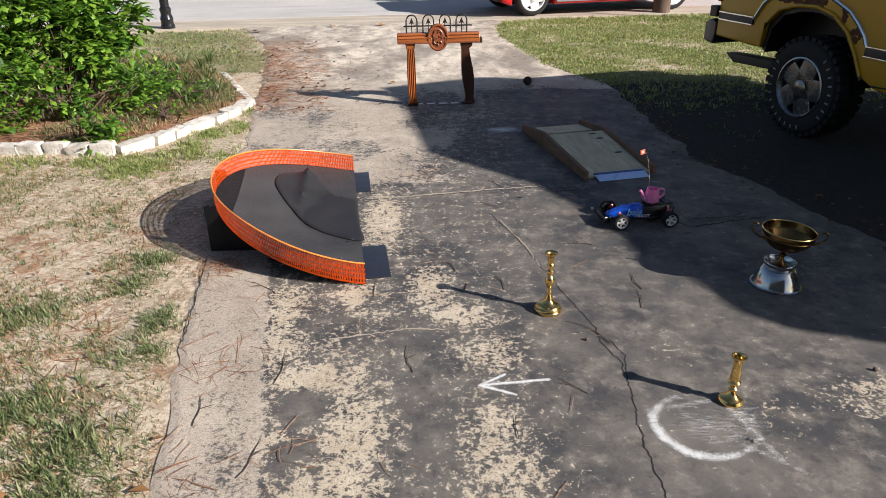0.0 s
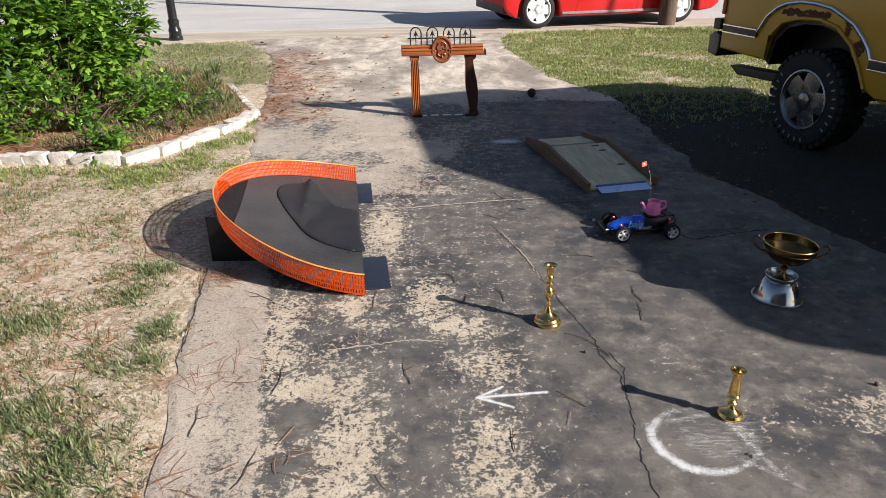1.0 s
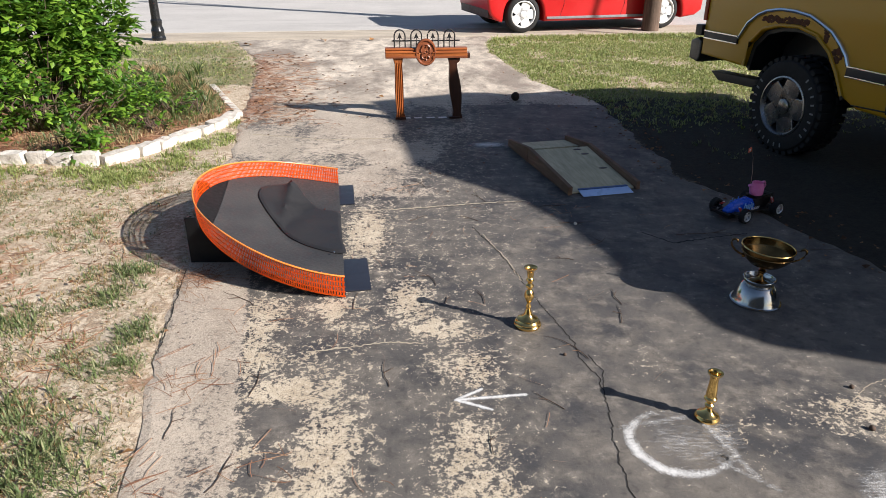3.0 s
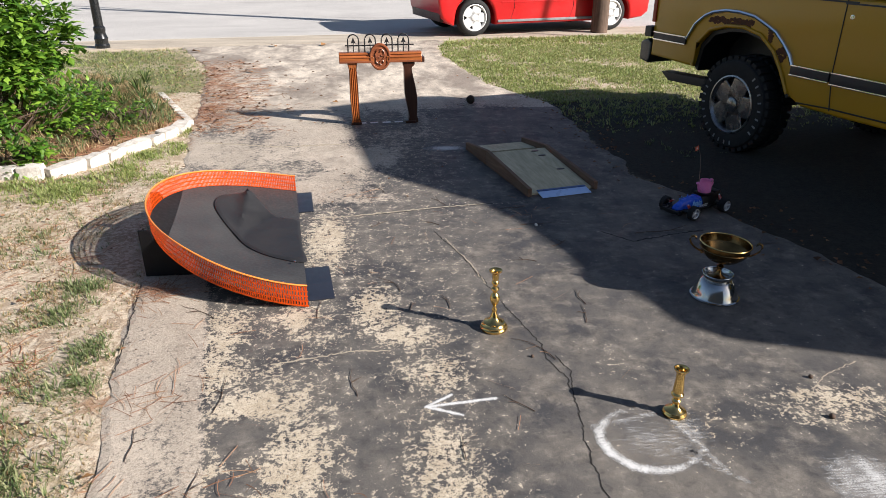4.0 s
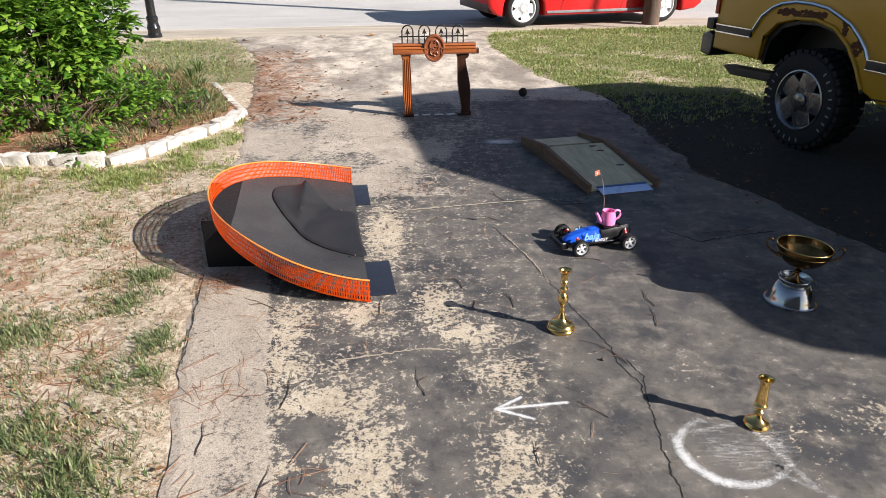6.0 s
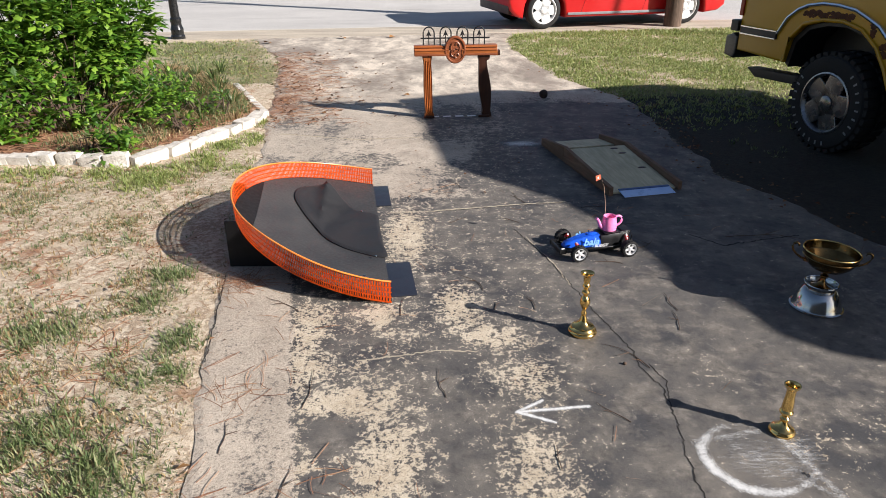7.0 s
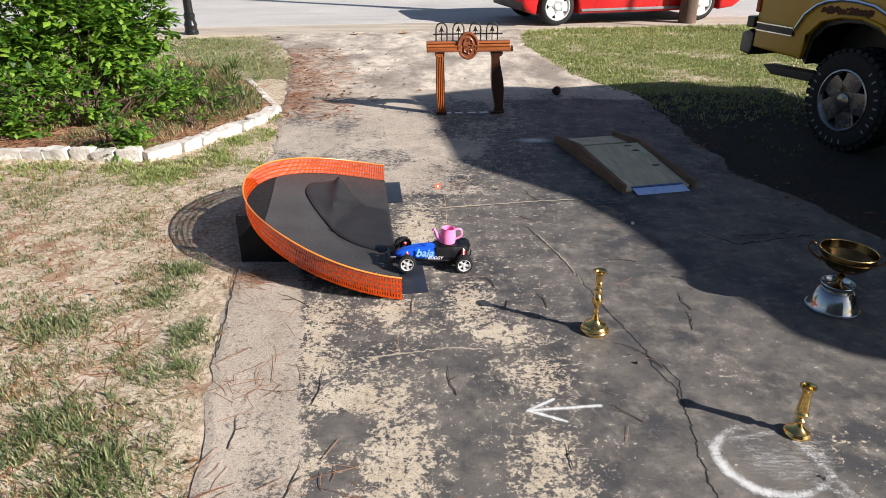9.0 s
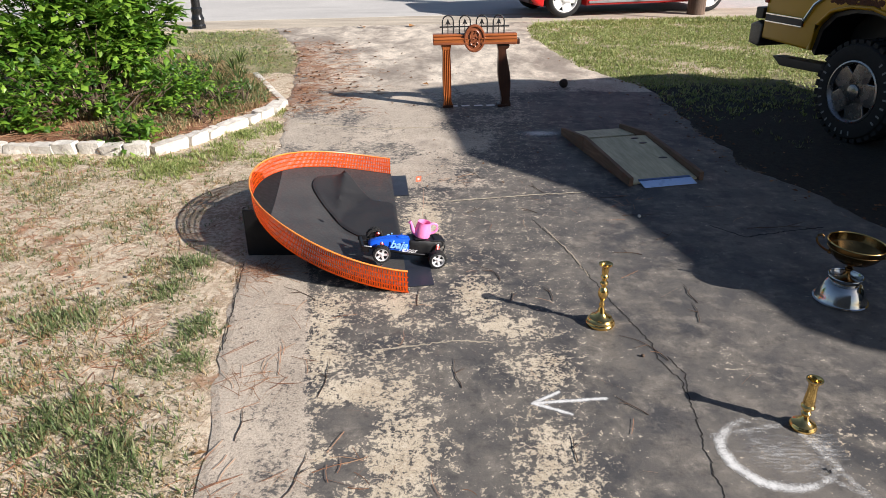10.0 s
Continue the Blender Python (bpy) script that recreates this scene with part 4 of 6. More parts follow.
def truck():
    root = thing("yellow_truck", "old yellow four-wheel-drive truck with rusty wheel arch parked on grass", "truck", pose(3.02, 5.67, 0, 0, 0, -74))
    paint = car_paint("truck_yellow", (0.50, 0.27, 0.001), 0.05)
    rust = simple("rust", (0.09, 0.035, 0.015), 0.9, 0, 0.5, 30, 0.4)
    wide = 1.95
    lip = [(-0.62, 0.62), (-0.575, 0.83), (-0.45, 0.95), (-0.26, 1.0), (-0.05, 1.01), (0.14, 0.97), (0.30, 0.86), (0.41, 0.72), (0.50, 0.57), (0.64, 0.51)]
    fl = [(x + 2.66 + 0.02, z) for x, z in lip]
    bm = bmesh.new()
    slab(bm, [(-1.24, 0.64)] + lip + [(1.0, 0.50), (2.0, 0.50)] + fl[:-1] + [(3.3, 0.60), (3.48, 0.66), (3.50, 1.16), (3.44, 1.23), (1.78, 1.30), (-1.20, 1.31), (-1.235, 1.15)], 0.0, wide, 0.022)
    part("body", bm, paint, root, "faded yellow paint")
    for dx in (0, 2.68):                                               # dark wheel wells
        bm = bmesh.new()
        well = [(x + dx, z - 0.004) for x, z in lip[:-1]]
        slab(bm, well + [(dx - 0.05 + (x - dx + 0.05) * 0.93, z - 0.03) for x, z in reversed(well)], 0.035, wide - 0.035)
        part("wheel_well", bm, BLACK, root)
    bm = bmesh.new()                                                   # cab
    prof = [(0.10, 1.30), (0.14, 1.90), (0.22, 1.98), (0.9, 2.0), (1.10, 1.96), (1.72, 1.31)]
    slab(bm, prof, 0.10, wide - 0.10, 0.05)
    part("cab", bm, paint, root)
    bm = bmesh.new()
    slab(bm, [(0.30, 1.36), (0.33, 1.86), (1.06, 1.86), (1.55, 1.36)], 0.092, wide - 0.092, 0.01)
    part("side_window", bm, GLASS_DARK, root)
    bm = bmesh.new()
    box(bm, (0, 0, 0), (0.02, wide - 0.36, 0.6), pose(1.42, wide / 2, 1.66, 0, -42.5, 0), 0.004)
    part("windscreen", bm, GLASS_DARK, root)
    # flared arch trim, mouldings, seams
    trim_top = [(-0.73, 0.85), (-0.64, 0.99), (-0.53, 1.07), (-0.43, 1.11), (-0.28, 1.135), (-0.12, 1.135), (0.05, 1.115), (0.17, 1.07), (0.29, 1.02), (0.39, 0.94), (0.46, 0.87), (0.50, 0.80)]
    for dx in (0, 2.68):
        bm = bmesh.new()
        tube(bm, [(x + dx, -0.006, z) for x, z in trim_top], 0.017, 8)
        part("arch_trim", bm, CHROME, root, "dull chrome wheel arch trim")
    bm = bmesh.new()                                                   # darker flare lip standing proud
    tube(bm, [(x, -0.004, z + 0.012) for x, z in lip[:-1]], 0.016, 8)
    part("arch_lip", bm, paint, root)
    black_trim = simple("navy_trim", (0.012, 0.014, 0.022), 0.4)
    for a, b, z0, z1 in ((-1.20, -0.735, 0.80, 0.865), (0.50, 0.855, 0.73, 0.80), (0.868, 1.78, 0.72, 0.80), (1.79, 1.96, 0.72, 0.80)):
        bm = bmesh.new()
        box(bm, ((a + b) / 2, -0.008, (z0 + z1) / 2), (b - a, 0.024, z1 - z0), None, 0.006)
        mould = part("side_moulding", bm, black_trim, root, "dark side moulding with chrome edges")
        for z in (z0, z1):
            bm = bmesh.new()
            box(bm, ((a + b) / 2, -0.020, z), (b - a, 0.010, 0.012), None, 0.003)
            part("chrome_edge", bm, CHROME, mould)
    for p in ([(0.86, -0.001, 1.30), (0.862, -0.001, 0.78), (0.905, -0.001, 0.53)], [(1.80, -0.001, 1.30), (1.82, -0.001, 0.55)]):
        part("door_seam", tube(bmesh.new(), p, 0.005, 5), BLACK, root)
    bm = bmesh.new()
    tube(bm, [(0.60, 0.0, 0.532), (0.9, -0.002, 0.548), (1.95, -0.002, 0.548)], 0.006, 5)
    part("sill_seam", bm, BLACK, root)
    bm = bmesh.new()
    box(bm, (-0.1, 0.0, 1.285), (2.1, 0.014, 0.012), None, 0.003), box(bm, (1.3, 0.0, 1.275), (0.9, 0.014, 0.012), None, 0.003)
    part("belt_seam", bm, black_trim, root)
    bm = bmesh.new()
    lathe(bm, [(0.018, 0), (0.016, 0.006), (0.006, 0.008), (0, 0.006)], 16, pose(0.925, 0, 1.19, 90), cap=False)
    part("door_lock", bm, CHROME, root)
    rng = random.Random(5)                                             # flaked rust along the arch
    for cx, cz, k, spx, spz in ((-0.22, 1.050, 95, 0.25, 0.022), (0.235, 0.98, 20, 0.02, 0.05), (0.37, 0.85, 36, 0.045, 0.06)):
        bm = bmesh.new()
        for _ in range(k):
            x, z, r = cx + rng.uniform(-spx, spx), cz + rng.uniform(-spz, spz), rng.uniform(0.012, 0.026)
            lathe(bm, [(r, 0), (r * 0.7, 0.004), (0, 0.005)], 7, pose(x, 0.0015, z - 0.25 * (x - cx) * (cx > 0), 90) @ Matrix.Diagonal((rng.uniform(0.8, 1.6), rng.uniform(0.6, 1.1), 1, 1)), cap=False)
        part("rust_patch", bm, rust, root, "flaking brown rust")
    bm = bmesh.new()
    box(bm, (-1.232, 0.045, 1.12), (0.05, 0.12, 0.34), None, 0.012)
    part("tail_lamp", bm, simple("red_lens", (0.30, 0.02, 0.01), 0.2), root)
    bm = bmesh.new()
    box(bm, (-1.28, 0.10, 0.86), (0.10, 0.26, 0.10), None, 0.015)
    part("bumper_guard", bm, BLACK, root)
    bm = bmesh.new()
    slab(bm, [(-1.40, 0.58), (-1.27, 0.56), (-1.24, 0.60), (-1.24, 0.76), (-1.30, 0.79), (-1.40, 0.75)], -0.01, wide + 0.01, 0.018)
    part("rear_bumper", bm, simple("dull_bumper", (0.10, 0.10, 0.10), 0.35, 0.7, 0.5, 10, 0.1), root, "scuffed dull metal rear bumper")
    bm = bmesh.new()
    slab(bm, [(3.5, 0.56), (3.64, 0.58), (3.64, 0.76), (3.5, 0.78)], -0.01, wide + 0.01, 0.018)
    part("front_bumper", bm, CHROME, root)
    bm = bmesh.new()
    slab(bm, [(-1.12, 0.495), (-1.00, 0.425), (-0.30, 0.455), (-0.30, 0.530)], 0.06, 0.20, 0.006)
    part("step_bar", bm, BLACK, root)
    bm = bmesh.new()
    box(bm, (1.1, wide / 2, 0.56), (4.2, 0.9, 0.14), None, 0.02), tube(bm, [(0, 0.1, 0.39), (0, wide - 0.1, 0.39)], 0.05, 10), tube(bm, [(2.67, 0.1, 0.39), (2.67, wide - 0.1, 0.39)], 0.05, 10)
    box(bm, (-0.05, wide / 2, 0.8), (1.1, wide - 0.7, 0.3))
    part("chassis", bm, BLACK, root)
    for s in (-0.10, wide + 0.10):
        part("mirror", box(bmesh.new(), (1.45, s, 1.42), (0.06, 0.18, 0.22), None, 0.02), CHROME, root)
    alloy = simple("grey_alloy", (0.22, 0.22, 0.22), 0.25, 0.85, 0.3, 12, 0.05)
    for x in (0.0, 2.67):
        vehicle_wheel(root, x - 0.035, -0.03, 0.39, 0.24, 0.27, alloy, 5, -1, 34, True)
        vehicle_wheel(root, x - 0.035, wide + 0.03, 0.39, 0.24, 0.27, alloy, 5, 1, 34)


def van():
    root = thing("red_car", "bright red parked car with white hubcaps on the street edge", "car", pose(1.82, 13.49, 0.007, 0, 0, 14.5))
    paint = car_paint("car_red", (0.52, 0.008, 0.010), 0.08)
    wide, wb, r = 1.85, 2.95, 0.335

    def arch(cx):
        return [(cx - 0.42, 0.20)] + arc(cx, 0.335, 0.40, 175, 5, 14) + [(cx + 0.42, 0.20)]

    bm = bmesh.new()
    slab(bm, [(-0.70, 0.46), (-0.66, 0.34), (-0.55, 0.24)] + arch(0) + [(0.5, 0.20), (wb - 0.5, 0.20)] + arch(wb) + [(wb + 0.72, 0.24), (wb + 0.86, 0.34), (wb + 0.88, 0.62), (wb + 0.72, 0.86), (wb - 0.1, 1.02), (1.5, 1.00), (-0.68, 0.98), (-0.74, 0.70)], 0.0, wide, 0.05)
    part("body", bm, paint, root, "glossy red paint")
    bm = bmesh.new()
    slab(bm, [(-0.66, 0.97), (-0.52, 1.36), (-0.3, 1.46), (1.55, 1.48), (1.85, 1.42), (wb - 0.15, 1.01)], 0.12, wide - 0.12, 0.06)
    part("cabin", bm, paint, root)
    bm = bmesh.new()
    slab(bm, [(-0.52, 1.04), (-0.42, 1.34), (1.5, 1.37), (1.78, 1.32), (wb - 0.4, 1.06)], 0.112, wide - 0.112, 0.01)
    part("side_window", bm, GLASS_DARK, root)
    bm = bmesh.new()
    box(bm, (wb / 2, -0.004, 0.265), (wb - 0.92, 0.03, 0.045), None, 0.008)
    part("sill_strip", bm, simple("grey_sill", (0.22, 0.22, 0.23), 0.4), root, "grey sill strip")
    for x in (0.78, 2.05):
        part("door_seam", tube(bmesh.new(), [(x, 0.0, 1.04), (x + 0.02, 0.0, 0.5), (x - 0.05, 0.0, 0.29)], 0.005, 5), BLACK, root)
    bm = bmesh.new()
    box(bm, (wb / 2, 0.003, 0.60), (1.9, 0.012, 0.03), None, 0.005)
    part("door_crease", bm, paint, root)
    bm = bmesh.new()
    box(bm, (-0.70, 0.16, 0.78), (0.08, 0.30, 0.20), None, 0.03)
    part("tail_lamp", bm, simple("dark_red_lens", (0.22, 0.01, 0.01), 0.15), root)
    bm = bmesh.new()
    box(bm, (-0.58, wide / 2, 0.36), (0.22, wide - 0.16, 0.18), None, 0.04)
    part("rear_valance", bm, simple("dark_valance", (0.05, 0.02, 0.02), 0.5), root)
    bm = bmesh.new()
    box(bm, (wb / 2, wide / 2, 0.28), (wb + 0.7, wide - 0.45, 0.16))
    part("underbody", bm, BLACK, root)
    hub = simple("hubcap_white", (0.72, 0.72, 0.71), 0.3, 0.1, 0.05, 20, 0.02)
    for x in (0, wb):
        vehicle_wheel(root, x, 0.03, r, 0.235, 0.2, hub, 5, -1)
        vehicle_wheel(root, x, wide - 0.03, r, 0.215, 0.2, hub, 5, 1)


truck(), van()


# ---- posts and the overhead cable ----
def lamp_post():
    root = thing("lamp_post", "black cast iron lamp post with a ringed base by the street", "lamp post", pose(-4.68, 12.6, -0.02) @ Matrix.Diagonal((0.60, 0.60, 0.95, 1)))
    gloss = simple("black_enamel", (0.012, 0.013, 0.014), 0.25, 0.0, 0.3, 20, 0.05)
    part("base", lathe(bmesh.new(), [(0.0, 0), (0.20, 0), (0.20, 0.07), (0.175, 0.10), (0.175, 0.16), (0.185, 0.19), (0.15, 0.26), (0.145, 0.30), (0.16, 0.33), (0.16, 0.37), (0.125, 0.40), (0.0, 0.40)], 28), gloss, root)
    part("shaft", lathe(bmesh.new(), [(0.0, 0.39), (0.125, 0.39), (0.115, 0.95), (0.135, 0.97), (0.14, 1.03), (0.11, 1.06), (0.085, 1.2), (0.06, 3.0), (0.0, 3.0)], 28), gloss, root)
    bm = bmesh.new()
    lathe(bm, [(0.0, 3.0), (0.10, 3.0), (0.16, 3.1), (0.17, 3.35), (0.10, 3.5), (0.0, 3.55)], 8)
    part("lantern", bm, gloss, root)


lamp_post()
pole = thing("utility_pole", "brown wooden utility pole at the grass edge", "pole", pose(4.36, 13.95, -0.03))
part("shaft", lathe(bmesh.new(), [(0.0, 0), (0.165, 0), (0.16, 0.5), (0.13, 7.5), (0.0, 7.5)], 20), POLE_WOOD, pole)


def cable():
    a, b, s = Vector((-12.5, 23.6, 0)), Vector((-0.2, 15.9, 0)), 13.0
    lift = SUN_TO * s + Vector((0, 0, s * math.tan(radians(SUN_UP))))
    d = b - a
    pts = [a + d * (-1.0 + 3.0 * i / 40) + lift - Vector((0, 0, 0.25 * math.sin(math.pi * i / 40))) for i in range(41)]
    tagged(part("overhead_cable", tube(bmesh.new(), pts, 0.05, 8), BLACK), "black bundled overhead cable above the street", "cable")


cable()


# ---- unseen walls added beside and behind the drive to throw the shade ----
def house():
    root = thing("house", "unseen stepped wall and plain boxes added to shade the drive", "house")
    wall = simple("blocker_siding", (0.13, 0.145, 0.16), 0.85, 0, 0.15, 3, 0.1)
    turn = Matrix(((0, 1, 0, 0), (1, 0, 0, 0), (0, 0, 1, 0), (0, 0, 0, 1)))
    # stepped top shaped so that its shadow meets the shade edge on the drive
    top = [(3.23, 4.24), (1.89, 4.11), (1.51, 3.65), (1.16, 3.49), (0.66, 3.38), (0.49, 3.41), (0.42, 3.36), (0.46, 3.27), (0.13, 3.2), (0.05, 3.08), (0.2, 2.44)]
    bm = bmesh.new()
    slab(bm, [(5.0, 0.0), (5.0, 3.75), (3.96, 4.42)] + top + [(top[-1][0], 0.0)], 6.6, 6.85, 0.0, turn)
    part("unseen_shade_wall", bm, wall, root, smooth=False)
    # unseen box added to cut sky light from the right
    bm = bmesh.new()
    box(bm, (9.9, 2.6, 1.35), (6.0, 4.7, 2.7))
    part("unseen_sky_blocker", bm, wall, root, smooth=False)
    # unseen wall added to cut sky light from behind the camera
    bm = bmesh.new()
    box(bm, (-1.5, -3.3, 1.6), (11.0, 0.25, 3.2))
    part("unseen_sky_screen", bm, wall, root, smooth=False)


house()


# ---- radio controlled buggy ----
WB, TRACK, RW = 0.302, 0.262, 0.047


def buggy():
    root = thing("toy_buggy", "blue and black radio controlled buggy carrying a pink watering can", "toy car")
    blue = simple("buggy_blue", (0.012, 0.095, 0.62), 0.25, 0.0, 0.15, 20, 0.02)
    black = simple("buggy_black", (0.006, 0.006, 0.007), 0.35, 0.0, 0.3, 20, 0.03)
    fx, rx = WB / 2, -WB / 2
    bm = bmesh.new()
    plate(bm, [(fx + 0.05, -0.028), (fx + 0.05, 0.028), (0.02, 0.062), (rx + 0.02, 0.066), (rx - 0.05, 0.045), (rx - 0.05, -0.045), (rx + 0.02, -0.066), (0.02, -0.062)], 0.030, 0.042, None, 0.003)
    part("chassis_plate", bm, black, root)
    bm = bmesh.new()                                      # wedge nose
    secs = [(fx + 0.055, 0.018, 0.044, 0.056), (fx + 0.04, 0.030, 0.042, 0.070), (fx, 0.036, 0.042, 0.084), (fx - 0.06, 0.045, 0.042, 0.098), (-0.010, 0.055, 0.042, 0.109)]
    loops = [[bm.verts.new((x, s * w * k, z)) for s, k, z in ((-1, 1, z0), (-1, 1, z0 + (z1 - z0) * 0.6), (-1, 0.62, z1), (1, 0.62, z1), (1, 1, z0 + (z1 - z0) * 0.6), (1, 1, z0))] for x, w, z0, z1 in secs]
    for a, b in zip(loops, loops[1:]):
        for k in range(6):
            bm.faces.new((a[k], a[(k + 1) % 6], b[(k + 1) % 6], b[k]))
    bm.faces.new(loops[0]), bm.faces.new(loops[-1][::-1])
    bmesh.ops.bevel(bm, geom=bm.edges[:], offset=0.003, segments=2, affect="EDGES")
    nose = part("nose", bm, blue, root, "glossy blue nose with pale blue script")
    bm = bmesh.new()                                      # driver bulge on the hood
    lathe(bm, [(0.028, 0), (0.026, 0.01), (0.014, 0.02), (0, 0.022)], 16, pose(0.025, 0, 0.100) @ Matrix.Diagonal((1.3, 0.8, 0.6, 1)), cap=False)
    part("cockpit_hump", bm, blue, nose)
    bm = bmesh.new()                                      # black rear body
    secs = [(-0.004, 0.055, 0.043, 0.107), (-0.05, 0.064, 0.042, 0.111), (-0.11, 0.058, 0.046, 0.114), (rx - 0.01, 0.048, 0.066, 0.115), (rx - 0.040, 0.042, 0.092, 0.116)]
    loops = [[bm.verts.new((x, s * w * k, z)) for s, k, z in ((-1, 1, z0), (-1, 1, z0 + (z1 - z0) * 0.7), (-1, 0.86, z1), (1, 0.86, z1), (1, 1, z0 + (z1 - z0) * 0.7), (1, 1, z0))] for x, w, z0, z1 in secs]
    for a, b in zip(loops, loops[1:]):
        for k in range(6):
            bm.faces.new((a[k], a[(k + 1) % 6], b[(k + 1) % 6], b[k]))
    bm.faces.new(loops[0]), bm.faces.new(loops[-1][::-1])
    bmesh.ops.bevel(bm, geom=bm.edges[:], offset=0.002, segments=2, affect="EDGES")
    part("rear_body", bm, black, root)
    bm = bmesh.new()
    box(bm, (rx - 0.018, 0, 0.1185), (0.055, 0.090, 0.005), None, 0.002)
    part("rear_wing", bm, black, root)
    tag = simple("pale_blue_script", (0.25, 0.52, 0.95), 0.35)
    white = simple("white_lettering", (0.75, 0.75, 0.75), 0.4)
    for s in (-1, 1):
        for body, size, x, z, mat, nm in (("baja", 0.060, 0.052, 0.060, tag, "script"), ("BUGGY", 0.024, -0.005, 0.047, white, "lettering")):
            cu = bpy.data.curves.new(nm, "FONT")
            cu.body, cu.size, cu.extrude, cu.align_x, cu.shear = body, size, 0.0008, "CENTER", 0.25
            cu.offset = 0.0012 if nm == "script" else 0.0004
            tmp = bpy.data.objects.new(nm, cu)
            me = bpy.data.meshes.new_from_object(tmp)
            bpy.data.objects.remove(tmp)
            me.materials.append(mat)
            ob = new(nm, me)
            ob.parent = root
            lift = 0.0555 if nm == "script" else 0.0645
            ob.matrix_basis = pose(x, s * lift, z, 90, 0, 180 if s > 0 else 0)
    red = simple("red_spring", (0.55, 0.03, 0.02), 0.4)
    silver = simple("silver_arm", (0.65, 0.65, 0.66), 0.3, 0.7)
    for x in (fx, rx):
        for s in (-1, 1):
            bm = bmesh.new()
            tube(bm, [(x, s * 0.03, 0.045), (x, s * (TRACK / 2 - 0.02), 0.050)], 0.006, 6)
            tube(bm, [(x + 0.025, s * 0.035, 0.045), (x, s * (TRACK / 2 - 0.02), 0.046)], 0.005, 6)
            part("suspension_arm", bm, black, root)
            bm = bmesh.new()
            top = (x - 0.005, s * 0.060, 0.108 if x < 0 else 0.088)
            tube(bm, [top, (x, s * 0.093, 0.056)], 0.0045, 8)
            damper = part("damper", bm, silver, root)
            bm = bmesh.new()
            for k in range(6):
                f = 0.15 + 0.1 * k
                p = Vector(top).lerp(Vector((x, s * 0.093, 0.056)), f)
                tube(bm, [p + Vector((0.009 * math.cos(a), 0.009 * math.sin(a), 0)) for a in np.linspace(0, 2 * math.pi, 9)[:-1]], 0.002, 5, True)
            part("spring", bm, red, damper)
    bm = bmesh.new()                                      # broad front bumper on two arms, with end plates
    box(bm, (fx + 0.088, 0, 0.046), (0.014, 0.150, 0.020), None, 0.003), box(bm, (fx + 0.070, 0, 0.034), (0.05, 0.07, 0.006), None, 0.002)
    for s in (-1, 1):
        box(bm, (fx + 0.078, s * 0.074, 0.046), (0.040, 0.006, 0.030), None, 0.002), tube(bm, [(fx + 0.02, s * 0.024, 0.042), (fx + 0.088, s * 0.040, 0.046)], 0.005, 6)
    part("front_bumper", bm, black, root)
    for s in (-1, 1):                                     # slim side rails and rear cage bars
        part("side_rail", tube(bmesh.new(), [(fx - 0.06, s * 0.050, 0.040), (0.0, s * 0.074, 0.046), (rx + 0.05, s * 0.076, 0.048), (rx + 0.01, s * 0.052, 0.060)], 0.0045, 8), black, root)
        part("cage_bar", tube(bmesh.new(), [(rx - 0.045, s * 0.044, 0.060), (rx - 0.050, s * 0.046, 0.092), (rx - 0.030, s * 0.046, 0.124), (rx + 0.03, s * 0.050, 0.119)], 0.0035, 8), black, root)
    silver_rim = simple("silver_rim", (0.80, 0.80, 0.80), 0.22, 0.45, 0.05, 30, 0.02)
    wheels = []
    for x in (fx, rx):
        for s in (-1, 1):
            wide = 0.036 if x > 0 else 0.046
            bm = bmesh.new()
            m = pose(0, 0, 0, 90 if s < 0 else -90)
            lathe(bm, [(0.034, -wide / 2), (0.041, -wide / 2), (RW - 0.002, -wide * 0.4), (RW - 0.002, wide * 0.4), (0.041, wide / 2), (0.034, wide / 2), (0.032, 0)], 32, m, False)
            for k in range(18):
                for off in (-0.3, 0.3):
                    box(bm, (RW - 0.002, 0, off * wide), (0.004, 0.008, wide * 0.34), m @ pose(0, 0, 0, 0, 0, 20 * k + (10 if off > 0 else 0)))
            w = part("wheel", bm, RUBBER, root)
            bm = bmesh.new()
            lathe(bm, [(0.035, wide * 0.48), (0.033, wide * 0.5), (0.030, wide * 0.42), (0.030, -wide * 0.4)], 28, m, False)
            for k in range(5):
                slab(bm, [(0.004, wide * 0.30), (0.031, wide * 0.38), (0.031, wide * 0.28), (0.004, wide * 0.18)], -0.0062, 0.0062, 0.001, m @ pose(0, 0, 0, 0, 0, 72 * k))
            lathe(bm, [(0.010, wide * 0.1), (0.010, wide * 0.36), (0.006, wide * 0.44), (0.0, wide * 0.44)], 16, m, False)
            part("wheel_rim", bm, silver_rim, w, "bright silver five-spoke rim")
            bm = bmesh.new()
            lathe(bm, [(0.031, wide * 0.05), (0.0, wide * 0.05)], 24, m, False)
            part("wheel_well", bm, black, w)
            wheels.append((w, x, s * (TRACK / 2 - 0.012)))
    # watering can strapped over the rear
    pink = Mat("pink_plastic", 0.3, 0, (0.88, 0.13, 0.42))
    pink.set("Base Color", pink.mix(pink.ramp(pink.noise(14, 3), 0.3, 0.7), (0.86, 0.20, 0.46), (0.92, 0.32, 0.58)))
    pink.set("Subsurface Weight", 0.15), pink.set("Subsurface Radius", (0.02, 0.008, 0.012))
    cx = -0.075
    z0 = 0.120
    bm = bmesh.new()
